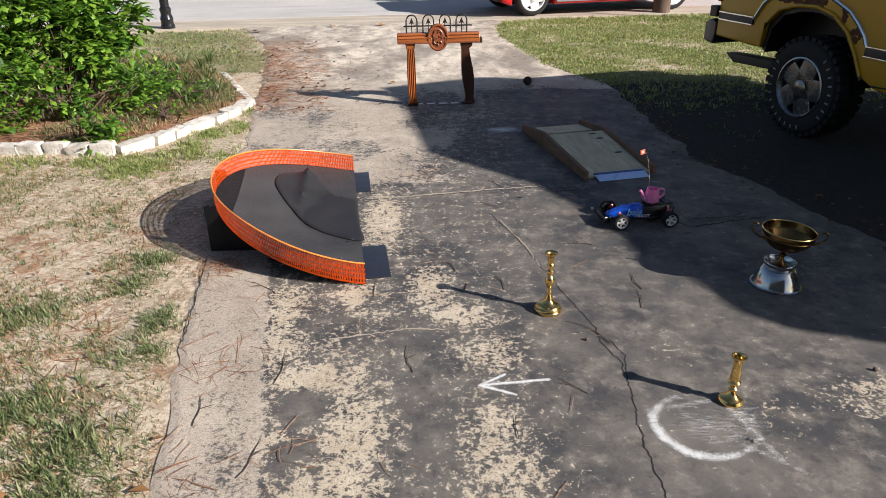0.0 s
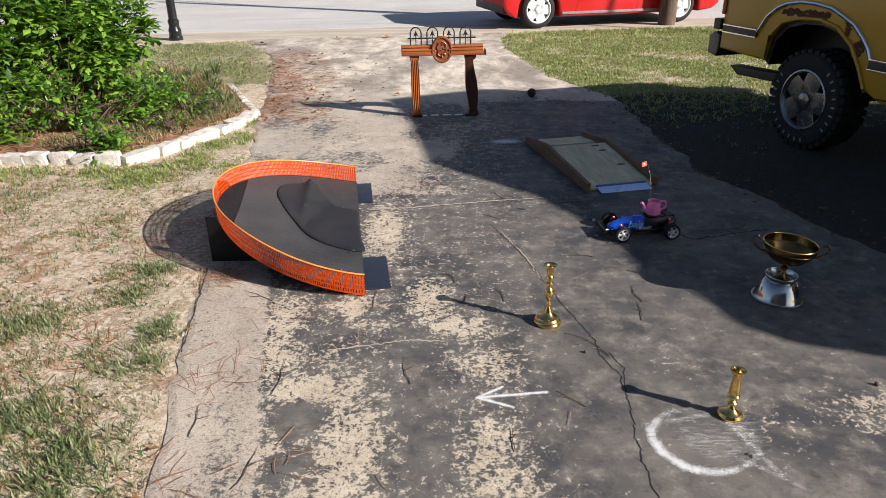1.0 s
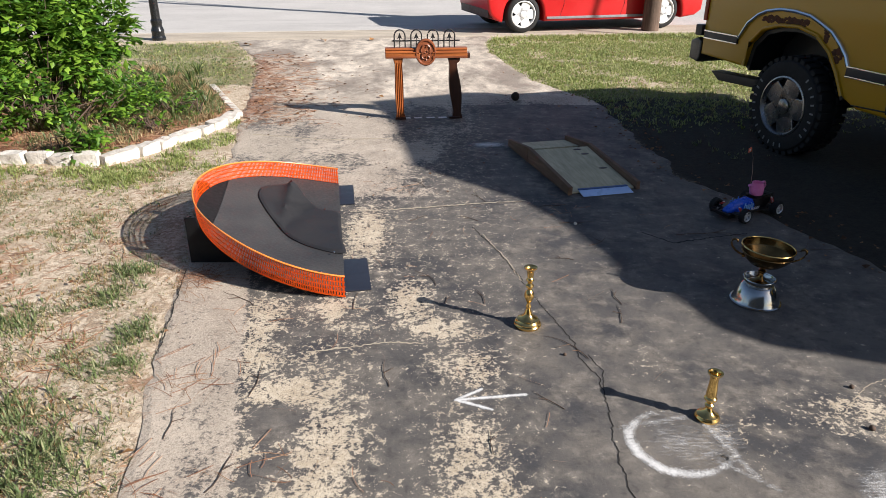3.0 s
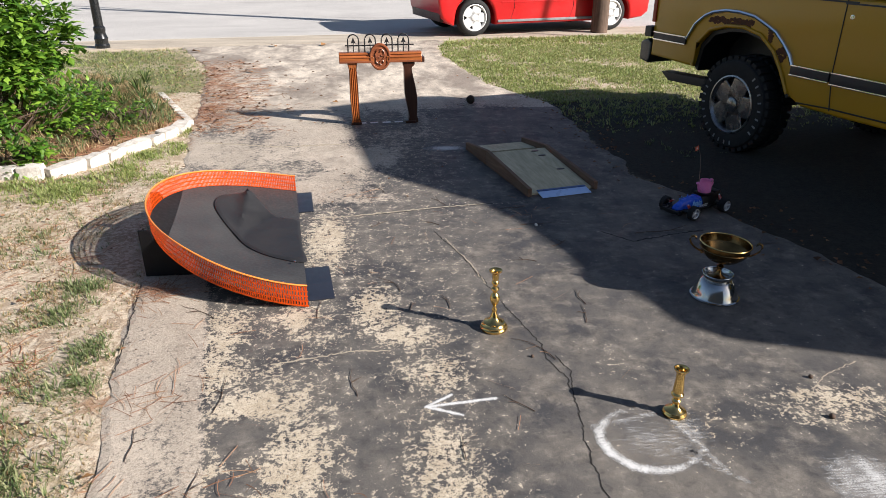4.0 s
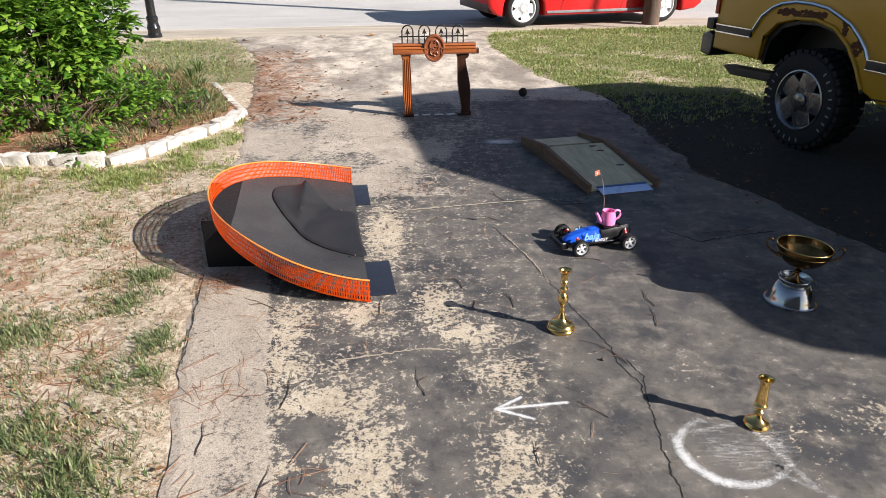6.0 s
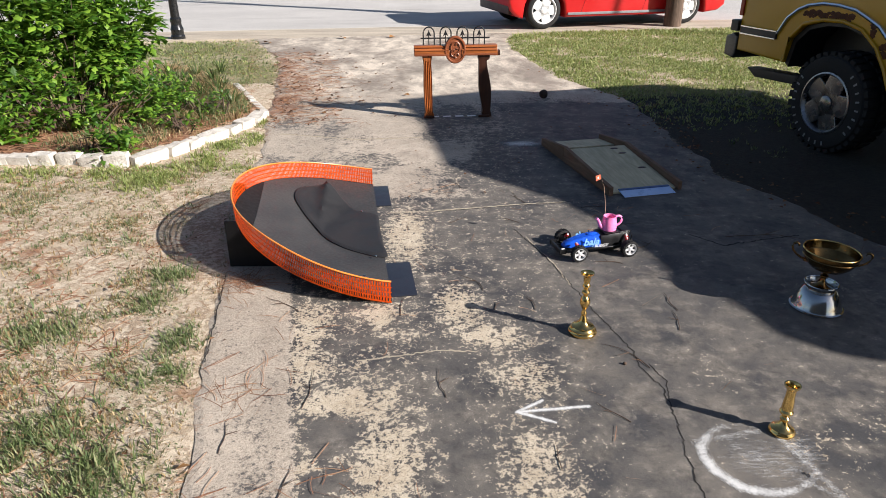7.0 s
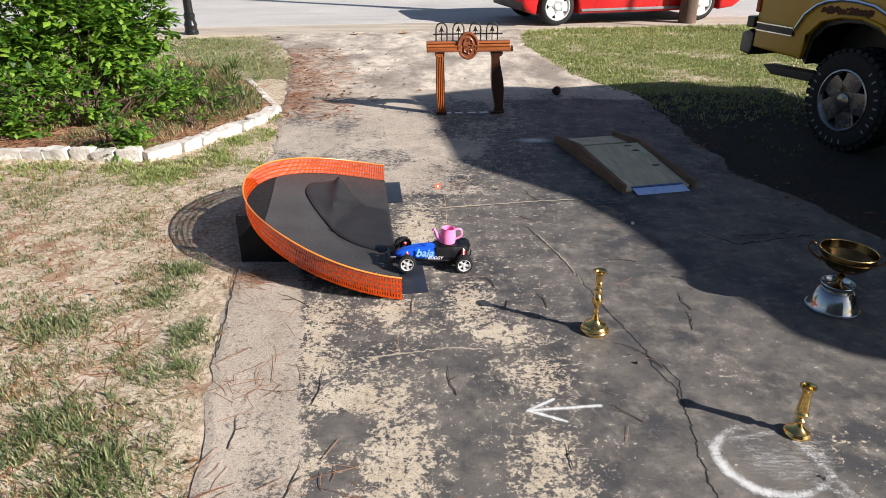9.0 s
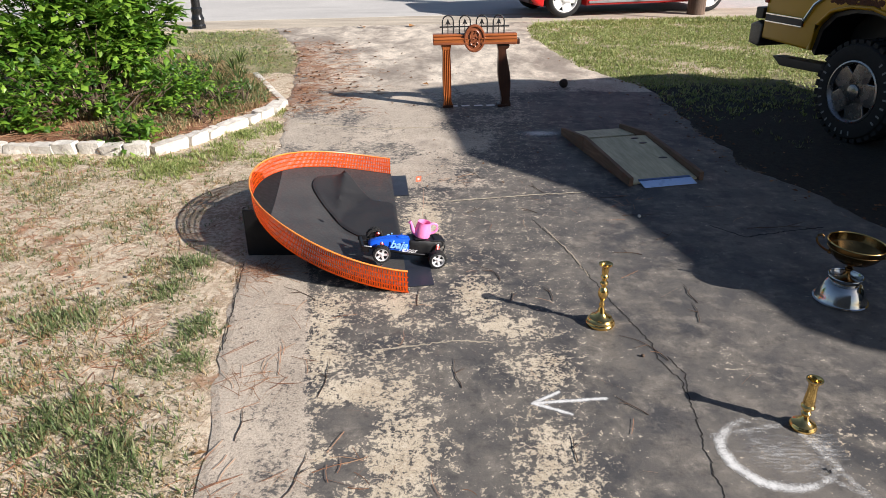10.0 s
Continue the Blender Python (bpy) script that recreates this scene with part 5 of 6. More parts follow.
    lathe(bm, [(0.0, 0), (0.038, 0), (0.042, 0.004), (0.0435, 0.020), (0.0425, 0.044), (0.0385, 0.068), (0.0355, 0.078), (0.0365, 0.084), (0.0335, 0.084), (0.0325, 0.077), (0.036, 0.06), (0.040, 0.03), (0.038, 0.008), (0.0, 0.006)], 36, pose(cx, 0, z0))
    can = part("watering_can", bm, pink.m, root, "small pink plastic watering can")
    bm = bmesh.new()
    tube(bm, [(cx + 0.034, 0, z0 + 0.016), (cx + 0.050, 0, z0 + 0.026), (cx + 0.060, 0, z0 + 0.040), (cx + 0.066, 0, z0 + 0.056), (cx + 0.072, 0, z0 + 0.068), (cx + 0.082, 0, z0 + 0.076)], [0.016, 0.014, 0.011, 0.009, 0.008, 0.010], 16)
    part("spout", bm, pink.m, can)
    bm = bmesh.new()
    tube(bm, [(cx - 0.034, 0, z0 + 0.072), (cx - 0.048, 0, z0 + 0.079), (cx - 0.062, 0, z0 + 0.078), (cx - 0.073, 0, z0 + 0.069), (cx - 0.077, 0, z0 + 0.056), (cx - 0.073, 0, z0 + 0.041), (cx - 0.062, 0, z0 + 0.029), (cx - 0.040, 0, z0 + 0.020)], 0.0068, 12)
    part("can_handle", bm, pink.m, can)
    bm = bmesh.new()
    box(bm, (cx, 0, 0.1175), (0.09, 0.10, 0.005), None, 0.002)
    part("can_shelf", bm, black, root)
    # whip with the little flag
    rod = [(-0.075, -0.050, 0.12), (-0.068, -0.052, 0.25), (-0.050, -0.055, 0.36), (-0.022, -0.060, 0.434)]
    bm = bmesh.new()
    tube(bm, rod, [0.0017, 0.0014, 0.0012, 0.0010], 6)
    whip = part("whip", bm, simple("whip_tan", (0.42, 0.28, 0.20), 0.5), root)
    bm = bmesh.new()
    slab(bm, [(-0.027, 0.406), (-0.022, 0.436), (0.006, 0.427), (0.001, 0.398)], -0.061, -0.059)
    flag = part("flag", bm, simple("flag_orange", (0.72, 0.16, 0.08), 0.5, 0, 0.1), whip, "orange flag with a pale mark")
    bm = bmesh.new()
    slab(bm, [(-0.016, 0.412), (-0.014, 0.424), (-0.005, 0.421), (-0.007, 0.409)], -0.0616, -0.0584)
    part("flag_mark", bm, WHITE, flag)
    return root, wheels


BUGGY, WHEELS = buggy()


# ---- white stones edging the bed ----
def edging():
    m = Mat("painted_stone", 0.85)
    n1, n2 = m.noise(7, 7, 0.7), m.noise(60, 4)
    rnd = m.node("ShaderNodeObjectInfo").outputs["Random"]
    c = m.mix(m.ramp(n1, 0.35, 0.6), (0.40, 0.355, 0.30), (0.78, 0.74, 0.66))
    m.set("Base Color", m.mix(m.ramp(rnd, 0, 1, 0.0, 0.25), c, (0.42, 0.37, 0.32)))
    m.bump(m.math("ADD", n1, n2), 0.6, 0.015)
    line = [(-5.6, 5.50), (-3.6, 5.47), (-2.62, 5.43), (-2.40, 5.66), (-2.26, 6.06), (-2.10, 6.28), (-1.97, 6.66), (-1.93, 6.98)]
    rng = random.Random(11)
    pts = [Vector(p) for p in line]
    i = 0
    for a, b in zip(pts, pts[1:]):
        d = (b - a)
        n = max(1, round(d.length / 0.215))
        for k in range(n):
            p = a + d * ((k + 0.5) / n)
            bm = bmesh.new()
            sx, sy, sz = d.length / n * rng.uniform(0.97, 1.06), rng.uniform(0.10, 0.13), rng.uniform(0.105, 0.13)
            if p.x > -2.6:
                sz *= 0.85
            box(bm, (0, 0, sz / 2), (sx, sy, sz))
            bmesh.ops.subdivide_edges(bm, edges=bm.edges[:], cuts=3, use_grid_fill=True)
            for v in bm.verts:
                q = v.co.copy()
                e = Vector((q.x / sx * 2, q.y / sy * 2, (q.z - sz / 2) / sz * 2))
                sq = 1 - 0.055 * (sum(c * c for c in e) - 1)
                v.co = Vector((q.x * sq, q.y * sq, sz / 2 + (q.z - sz / 2) * sq)) + 0.013 * noise.noise_vector(q * 14 + Vector((i * 3.1, 0, 0)))
            st = part("edging_stone", bm, m.m)
            st.matrix_world = pose(p.x, p.y, -0.035, rng.uniform(-7, 7), rng.uniform(-5, 5), math.degrees(math.atan2(d.y, d.x)) + rng.uniform(-6, 6))
            tagged(st, "rough white-painted edging stone beside the planted bed", "stone", "white edging stones")
            i += 1
    for (ax, ay), (bx, by), h in (((-1.90, 7.02), (-2.14, 7.52), 0.05), ((-2.16, 7.55), (-2.58, 8.45), 0.06)):
        bm = bmesh.new()
        d = Vector((bx - ax, by - ay))
        box(bm, (0, 0, h / 2), (d.length, 0.07, h), None, 0.008)
        bd = part("edging_board", bm, m.m)
        bd.matrix_world = pose((ax + bx) / 2, (ay + by) / 2, -0.015, 0, 0, math.degrees(math.atan2(d.y, d.x)))
        tagged(bd, "weathered white edging board lying along the bed", "board", "edging boards")


edging()


# ---- planting ----
def leaf_faces(V, F, p, d, w, l, side, droop=0.2, fold=0.15):
    """A pointed leaf of four faces from p along d."""
    n = len(V)
    up = side.cross(d).normalized()
    mid = p + d * l * 0.5
    V += [p, mid + side * w - up * w * fold, mid - side * w - up * w * fold, mid, p + d * l - up * l * droop]
    F += [(n, n + 1, n + 3), (n, n + 3, n + 2), (n + 1, n + 4, n + 3), (n + 2, n + 3, n + 4)]


def from_lists(name, V, F, mat):
    me = bpy.data.meshes.new(name)
    me.from_pydata([tuple(v) for v in V], [], F)
    me.materials.append(mat)
    return new(name, me)


def bush(x, y, blobs, count, seed, label, lsize=0.055):
    rng = random.Random(seed)
    root = thing("bush", label, "bush", pose(x, y, -0.02))
    bm = bmesh.new()
    tips = []
    for cx, cy, cz, r in blobs:
        for _ in range(9):
            a, e = rng.uniform(0, 6.28), rng.uniform(-0.3, 1.3)
            tip = Vector((cx + r * 0.8 * math.cos(a) * math.cos(e), cy + r * 0.8 * math.sin(a) * math.cos(e), max(0.1, cz + r * 0.8 * math.sin(e))))
            b = Vector((rng.uniform(-0.15, 0.15) + cx * 0.3, rng.uniform(-0.15, 0.15) + cy * 0.3, 0))
            m1 = b.lerp(tip, 0.5) + Vector((rng.uniform(-0.1, 0.1), rng.uniform(-0.1, 0.1), 0.1))
            tube(bm, [b, m1, tip], [0.009, 0.006, 0.002], 5)
            tips.append(tip)
    tagged(part("branchwork", bm, BARK, root), kind="stuff")
    V, F = [], []
    for _ in range(count):
        cx, cy, cz, r = rng.choice(blobs)
        u = Vector((rng.gauss(0, 1), rng.gauss(0, 1), rng.gauss(0, 1))).normalized()
        k = r * (0.45 + 0.6 * rng.random() ** 0.5) * (0.74 + 0.8 * noise.noise(u * 3.1 + Vector((cx, cy, cz))))
        p = Vector((cx, cy, cz)) + u * k
        if p.z < 0.05:
            continue
        twig = (u + Vector((rng.uniform(-0.7, 0.7), rng.uniform(-0.7, 0.7), rng.uniform(-0.3, 0.6)))).normalized()
        for j in range(rng.randint(4, 7)):         # a sprig with leaves in pairs
            s = twig.cross(Vector((rng.uniform(-1, 1), rng.uniform(-1, 1), 1))).normalized() * (1 if j % 2 else -1)
            d = (twig * 0.6 + s * 0.8 + Vector((0, 0, rng.uniform(-0.1, 0.3)))).normalized()
            l = lsize * rng.uniform(0.7, 1.35)
            leaf_faces(V, F, p + twig * (0.022 * j), d, l * 0.28, l, d.cross(Vector((rng.uniform(-0.4, 0.4), rng.uniform(-0.4, 0.4), 1))).normalized())
    crown = from_lists("leaves", V, F, LEAF)
    crown.parent = root
    tagged(crown, "small pointed fresh green leaves", kind="stuff")
    return root


bush(-3.85, 7.1, [(0, 0, 0.85, 0.50), (-0.75, 0.25, 0.8, 0.75), (0.30, 0.15, 0.62, 0.34), (-0.2, 0.5, 1.25, 0.6), (-0.95, -0.1, 1.35, 0.6), (0.42, 0.5, 0.80, 0.34), (-0.05, 0.7, 0.95, 0.40), (-1.3, -0.3, 0.6, 0.6), (-0.35, -0.2, 0.6, 0.35)], 1750, 3,
     "dense leafy green shrub in the planted bed", 0.098)
bush(-3.35, 6.35, [(-0.1, 0, 0.30, 0.26), (-0.5, 0.05, 0.34, 0.30), (0.34, 0.35, 0.24, 0.20), (-0.95, 0.0, 0.35, 0.32)], 260, 4, "low green shrub shoots in front of the shrub", 0.085)
bush(-2.95, 5.62, [(0.1, -0.05, 0.12, 0.13), (0.22, -0.08, 0.06, 0.10)], 60, 8, "small broad-leaved weed between the white stones", 0.07)
bush(-2.75, 7.0, [(0, 0, 0.14, 0.2), (-0.3, 0.3, 0.16, 0.25)], 160, 9, "low leafy weeds growing in pine straw", 0.06)
bush(-4.15, 5.95, [(0, 0, 0.22, 0.24), (0.35, 0.05, 0.18, 0.2), (-0.45, 0.0, 0.25, 0.28)], 230, 14, "low twiggy shrub shoots beside the white stones", 0.065)
for wx, wy, wn, ws in ((-2.5, 6.3, 40, 15), (-2.35, 6.95, 35, 16), (-3.05, 7.75, 60, 17)):
    bush(wx, wy, [(0, 0, 0.09, 0.14), (-0.18, 0.12, 0.10, 0.15)], wn, ws, "low leafy weeds growing in pine straw", 0.055)


def tuft_mesh(name, n, high, wide, spread_r, seed, arch=0.6, segs=3):
    """One clump of arching strap leaves."""
    rng = random.Random(seed)
    V, F = [], []
    for _ in range(n):
        a = rng.uniform(0, 6.28)
        d = Vector((math.cos(a), math.sin(a), 0))
        s = Vector((-d.y, d.x, 0))
        b = d * rng.uniform(0, spread_r) + Vector((0, 0, -0.005))
        h, lean, w = high * rng.uniform(0.5, 1.1), rng.uniform(0.15, arch) * high, wide * rng.uniform(0.6, 1.2)
        k = len(V)
        for i in range(segs):
            f = i / segs
            c = b + d * lean * f * f * 1.6 + Vector((0, 0, h * (f - 0.35 * f * f * (lean / high))))
            V += [c - s * w * (1 - f * 0.6), c + s * w * (1 - f * 0.6)]
        V.append(b + d * lean * 1.6 + Vector((0, 0, h * (1 - 0.5 * lean / high))))
        for i in range(segs - 1):
            F.append((k + 2 * i, k + 2 * i + 1, k + 2 * i + 3, k + 2 * i + 2))
        F.append((k + 2 * segs - 2, k + 2 * segs - 1, k + 2 * segs))
    return V, F


def lilies():
    rng = random.Random(21)
    V, F = tuft_mesh("strap", 26, 0.25, 0.010, 0.07, 5, 1.25, 4)
    me = bpy.data.meshes.new("strap_clump")
    me.from_pydata([tuple(v) for v in V], [], F)
    me.materials.append(LILY)
    spots = [(-3.0, 8.2), (-2.75, 7.75), (-3.3, 8.6), (-2.55, 7.15), (-2.9, 6.9), (-3.25, 7.6), (-2.45, 6.75), (-2.62, 7.95), (-3.0, 9.3), (-2.7, 6.5), (-3.6, 9.0), (-2.35, 7.3), (-3.15, 6.5), (-2.85, 7.35), (-4.1, 9.2), (-2.8, 8.6), (-3.2, 8.95), (-2.5, 7.6), (-3.4, 8.1), (-2.65, 8.3), (-3.1, 7.85), (-3.7, 8.5), (-2.55, 6.95), (-2.9, 8.0)]
    for x, y in spots:
        ob = new("strap_plant", me)
        ob.matrix_world = pose(x + rng.uniform(-0.06, 0.06), y + rng.uniform(-0.06, 0.06), 0.02, 0, 0, rng.uniform(0, 360)) @ Matrix.Scale(rng.uniform(0.6, 1.05), 4)
        tagged(ob, "clump of arching strap-leaved daylily in pine straw", "plant", "strap-leaved clumps in the bed")


lilies()


def scatter(name, mat, label, spots, make, cat):
    V, F = [], []
    for sp in spots:
        make(V, F, *sp)
    ob = from_lists(name, V, F, mat)
    tagged(ob, label, cat, kind="stuff")


def blade_clump(V, F, x, y, z, h, n, rng, w=0.004):
    for _ in range(n):
        a = rng.uniform(0, 6.28)
        d = Vector((math.cos(a), math.sin(a), 0))
        s = Vector((-d.y, d.x, 0)) * w * rng.uniform(0.7, 1.4)
        b = Vector((x, y, z)) + d * rng.uniform(0, 0.03)
        hh = h * rng.uniform(0.5, 1.2)
        m = b + d * hh * 0.25 + Vector((0, 0, hh * 0.65))
        t = b + d * hh * rng.uniform(0.4, 1.0) + Vector((0, 0, hh * rng.uniform(0.7, 1.0)))
        k = len(V)
        V += [b - s, b + s, m - s * 0.8, m + s * 0.8, t]
        F += [(k, k + 1, k + 3, k + 2), (k + 2, k + 3, k + 4)]


def lawns():
    rng = random.Random(31)
    lawn, thin, hay = [], [], []
    for _ in range(78000):                                # lawn beside the drive
        x, y = rng.uniform(0.9, 9.5), rng.uniform(5.0, 13.9)
        g = grassy(x, y)
        if g > rng.random() * 0.95 and x > along(RIGHT, min(y, 13.2)) - 0.05:
            lawn.append((x, y, -0.03, rng.uniform(0.028, 0.066) * (1.4 if y > kerb_line(x) - 0.8 else 1), 4, rng, 0.0055))
    for _ in range(17000):                                # patchy verge and yard
        x, y = rng.uniform(-8, -1.4), rng.uniform(8.4, 12.8)
        if grassy(x, y) > rng.random() * 1.0 and x < along(LEFT, y) and y < kerb_line(x) - 0.15:
            (lawn if rng.random() < 0.4 else thin).append((x, y, -0.03, rng.uniform(0.025, 0.06), 4, rng, 0.005))
    for _ in range(36000):
        x, y = rng.uniform(-4.6, -0.8), rng.uniform(1.0, 5.6)
        g = grassy(x, y)
        if x < along(LEFT, y) - 0.02 and max(0.04, g - 0.20) * 1.3 > rng.random():
            (hay if rng.random() < 0.42 else thin).append((x, y, -0.018, rng.uniform(0.012, 0.034), 5, rng, 0.0024))
    for cx, cy, r, n in ((-2.35, 5.05, 0.22, 300), (-2.05, 5.5, 0.2, 140), (-1.75, 6.2, 0.18, 150), (-2.0, 5.95, 0.16, 120), (-1.85, 6.75, 0.14, 90), (-2.7, 5.2, 0.2, 90), (-3.4, 5.25, 0.3, 130), (-1.72, 5.3, 0.14, 60), (-1.60, 3.47, 0.09, 60), (-1.58, 3.2, 0.12, 60), (-1.33, 2.8, 0.10, 50), (-1.35, 2.55, 0.13, 60), (-2.02, 2.9, 0.16, 70), (-1.65, 2.16, 0.16, 80), (-1.33, 1.98, 0.14, 80), (-1.25, 1.78, 0.16, 80)):
        for _ in range(n):
            x, y = rng.gauss(cx, r * 0.6), rng.gauss(cy, r * 0.6)
            if x < along(LEFT, y) - 0.02:
                (lawn if cy > 4.9 else thin).append((x, y, -0.02, rng.uniform(0.025, 0.062), 8, rng, 0.0028 if cy < 4.9 else 0.003))
    for _ in range(500):                                  # shaded tufts along the drive's edge
        y = rng.uniform(3.2, 8.2)
        x = along(RIGHT, y) + abs(rng.gauss(0, 0.45))
        if lump(x, y, 1.6, 19) > 0.12 and y > 5.5:
            thin.append((x, y, -0.02, rng.uniform(0.015, 0.035), 5, rng, 0.003))
    for _ in range(9500):                                 # green and dead shoots inside the bed
        x, y = rng.uniform(-4.5, -1.9), rng.uniform(5.6, 9.6)
        if in_bed(x, y) and lump(x, y, 1.5, 13) + 0.2 * (y - 6.6) + 0.35 * (x + 3.1) > rng.uniform(-0.55, 0.45):
            (hay if lump(x, y, 2.2, 33) + rng.uniform(-0.4, 0.4) > 0.0 else thin).append((x, y, 0.02, rng.uniform(0.03, 0.12), 6, rng, 0.0042))
    for _ in range(5200):                                 # dead blades among the lawn and verge
        x, y = rng.uniform(0.9, 9.5) if rng.random() < 0.6 else rng.uniform(-8, -1.8), rng.uniform(8.2, 13.6)
        if not along(LEFT, min(y, 13.1)) < x < along(RIGHT, min(y, 13.2)) and y < kerb_line(x) - 0.1 and lump(x, y, 1.3, 41) > -0.1:
            hay.append((x, y, -0.03, rng.uniform(0.02, 0.055), 5, rng, 0.005))
    scatter("lawn_grass", GRASS, "short sunlit lawn grass with dry blades", lawn, blade_clump, "grass")
    scatter("thin_grass", WEED, "sparse dry weeds and grass in sand", thin, blade_clump, "grass")
    scatter("dead_grass", HAY, "dead straw-coloured grass blades", hay, blade_clump, "grass")


lawns()


def strand(V, F, x, y, z, a, l, bend, w, rng):
    """A thin dry needle lying on the ground."""
    p = Vector((x, y, z))
    k = len(V)
    for i in range(4):
        d = Vector((math.cos(a), math.sin(a), 0))
        s = Vector((-d.y, d.x, 0)) * w
        V += [p - s, p + s + Vector((0, 0, w))]
        p = p + d * l / 3
        p.z = z + rng.uniform(0, 1) * w * 2
        a += bend / 3
    F += [(k + 2 * i, k + 2 * i + 1, k + 2 * i + 3, k + 2 * i + 2) for i in range(3)]


def litter():
    rng = random.Random(41)
    spots = []
    for _ in range(26000):
        x, y = rng.uniform(-5, -0.6), rng.uniform(0.9, 11.2)
        if strawy(x, y) * 0.95 > rng.random() or (x < along(LEFT, y) and y < 5.6 and rng.random() < 0.30 + 0.5 * lump(x, y, 2.3, 23)):
            inside = x > along(LEFT, y)
            z = 0.004 if inside else (0.03 if in_bed(x, y) else -0.012)
            spots.append((x, y, z, rng.uniform(0, 6.28), rng.uniform(0.06, 0.17), rng.uniform(-0.8, 0.8), (0.0010 if inside else 0.0015) if y < 5 else 0.0022, rng))
    for _ in range(9000):
        x, y = rng.uniform(-4.6, -2.0), rng.uniform(5.5, 9.5)
        if in_bed(x, y):
            spots.append((x, y, 0.03 + rng.uniform(0, 0.03), rng.uniform(0, 6.28), rng.uniform(0.08, 0.2), rng.uniform(-0.8, 0.8), 0.0024, rng))
    for _ in range(1000):                                 # straw swept over the drive's edge
        y = rng.gauss(8.4, 1.2)
        x = along(LEFT, min(max(y, 0), 13)) + abs(rng.gauss(0, 0.55))
        if lump(x, y, 1.9, 17) > -0.12 and 6.6 < y < 11.2:
            spots.append((x, y, 0.004, rng.uniform(0, 6.28), rng.uniform(0.04, 0.15), rng.uniform(-1.6, 1.6), 0.0016, rng))
    for cx, cy, n, r in ((-0.98, 2.45, 46, 0.16), (-1.22, 3.35, 150, 0.14), (-0.95, 3.0, 14, 0.2), (-0.62, 1.85, 26, 0.2), (-1.0, 1.75, 40, 0.2), (0.9, 4.35, 20, 0.2), (-0.15, 4.75, 10, 0.15)):
        for _ in range(n):
            spots.append((rng.gauss(cx, r * 0.5), rng.gauss(cy, r * 0.5), 0.005, rng.uniform(0, 6.28), rng.uniform(0.06, 0.15), rng.uniform(-0.7, 0.7), 0.0010, rng))
    for _ in range(60):
        x, y = rng.uniform(-0.9, 1.6), rng.uniform(1.6, 6.0)
        spots.append((x, y, 0.004, rng.uniform(0, 6.28), rng.uniform(0.04, 0.14), rng.uniform(-1, 1), 0.0009, rng))
    scatter("pine_straw", NEEDLE, "scattered reddish-brown pine straw", spots, strand, "pine straw")


litter()


def twigs():
    rng = random.Random(51)
    spots = [(-0.70, 2.30, 80, 0.26), (-0.14, 2.36, 100, 0.20), (0.06, 3.25, 95, 0.22), (0.10, 3.05, 60, 0.10), (0.30, 3.05, 80, 0.16), (0.99, 3.03, 100, 0.18), (0.94, 2.85, 70, 0.18), (0.72, 2.55, 115, 0.26), (0.42, 4.5, 120, 0.22), (0.86, 4.1, 10, 0.22), (0.98, 3.75, 20, 0.2), (0.78, 4.4, 15, 0.2),
             (0.0, 4.8, 110, 0.2), (-0.72, 1.78, 60, 0.22), (-0.95, 2.05, 95, 0.2), (0.34, 4.15, 140, 0.14), (0.25, 1.95, 90, 0.14), (-0.35, 3.0, 95, 0.18), (-0.85, 3.05, 130, 0.24), (1.55, 3.9, 10, 0.5), (2.0, 3.6, 12, 0.45), (0.55, 2.2, 130, 0.16), (-1.55, 1.95, 50, 0.34), (0.85, 3.55, 150, 0.16), (-0.1, 4.15, 30, 0.15)]
    for x, y, a, l in spots:
        bm = bmesh.new()
        pts, h, p = [], radians(a), Vector((0, 0, 0.003))
        for i in range(7):
            pts.append(p.copy())
            p = p + Vector((math.cos(h), math.sin(h), 0)) * l / 6
            p.z = 0.003 + rng.uniform(0, 0.0025)
            h += rng.uniform(-0.32, 0.32)
        tube(bm, pts, [0.0019, 0.0019, 0.0018, 0.0016, 0.0014, 0.0011, 0.0007], 5)
        k = pts[3]
        side = h + rng.choice((-0.9, 0.9))
        tube(bm, [k, k + Vector((math.cos(side), math.sin(side), 0.1)) * l * 0.25], [0.0024, 0.001], 4)
        tw = part("twig", bm, BARK)
        tw.matrix_world = pose(x, y, 0.0)
        tagged(tw, "thin dark bare twig lying on the ground", "twig", "fallen twigs")


twigs()


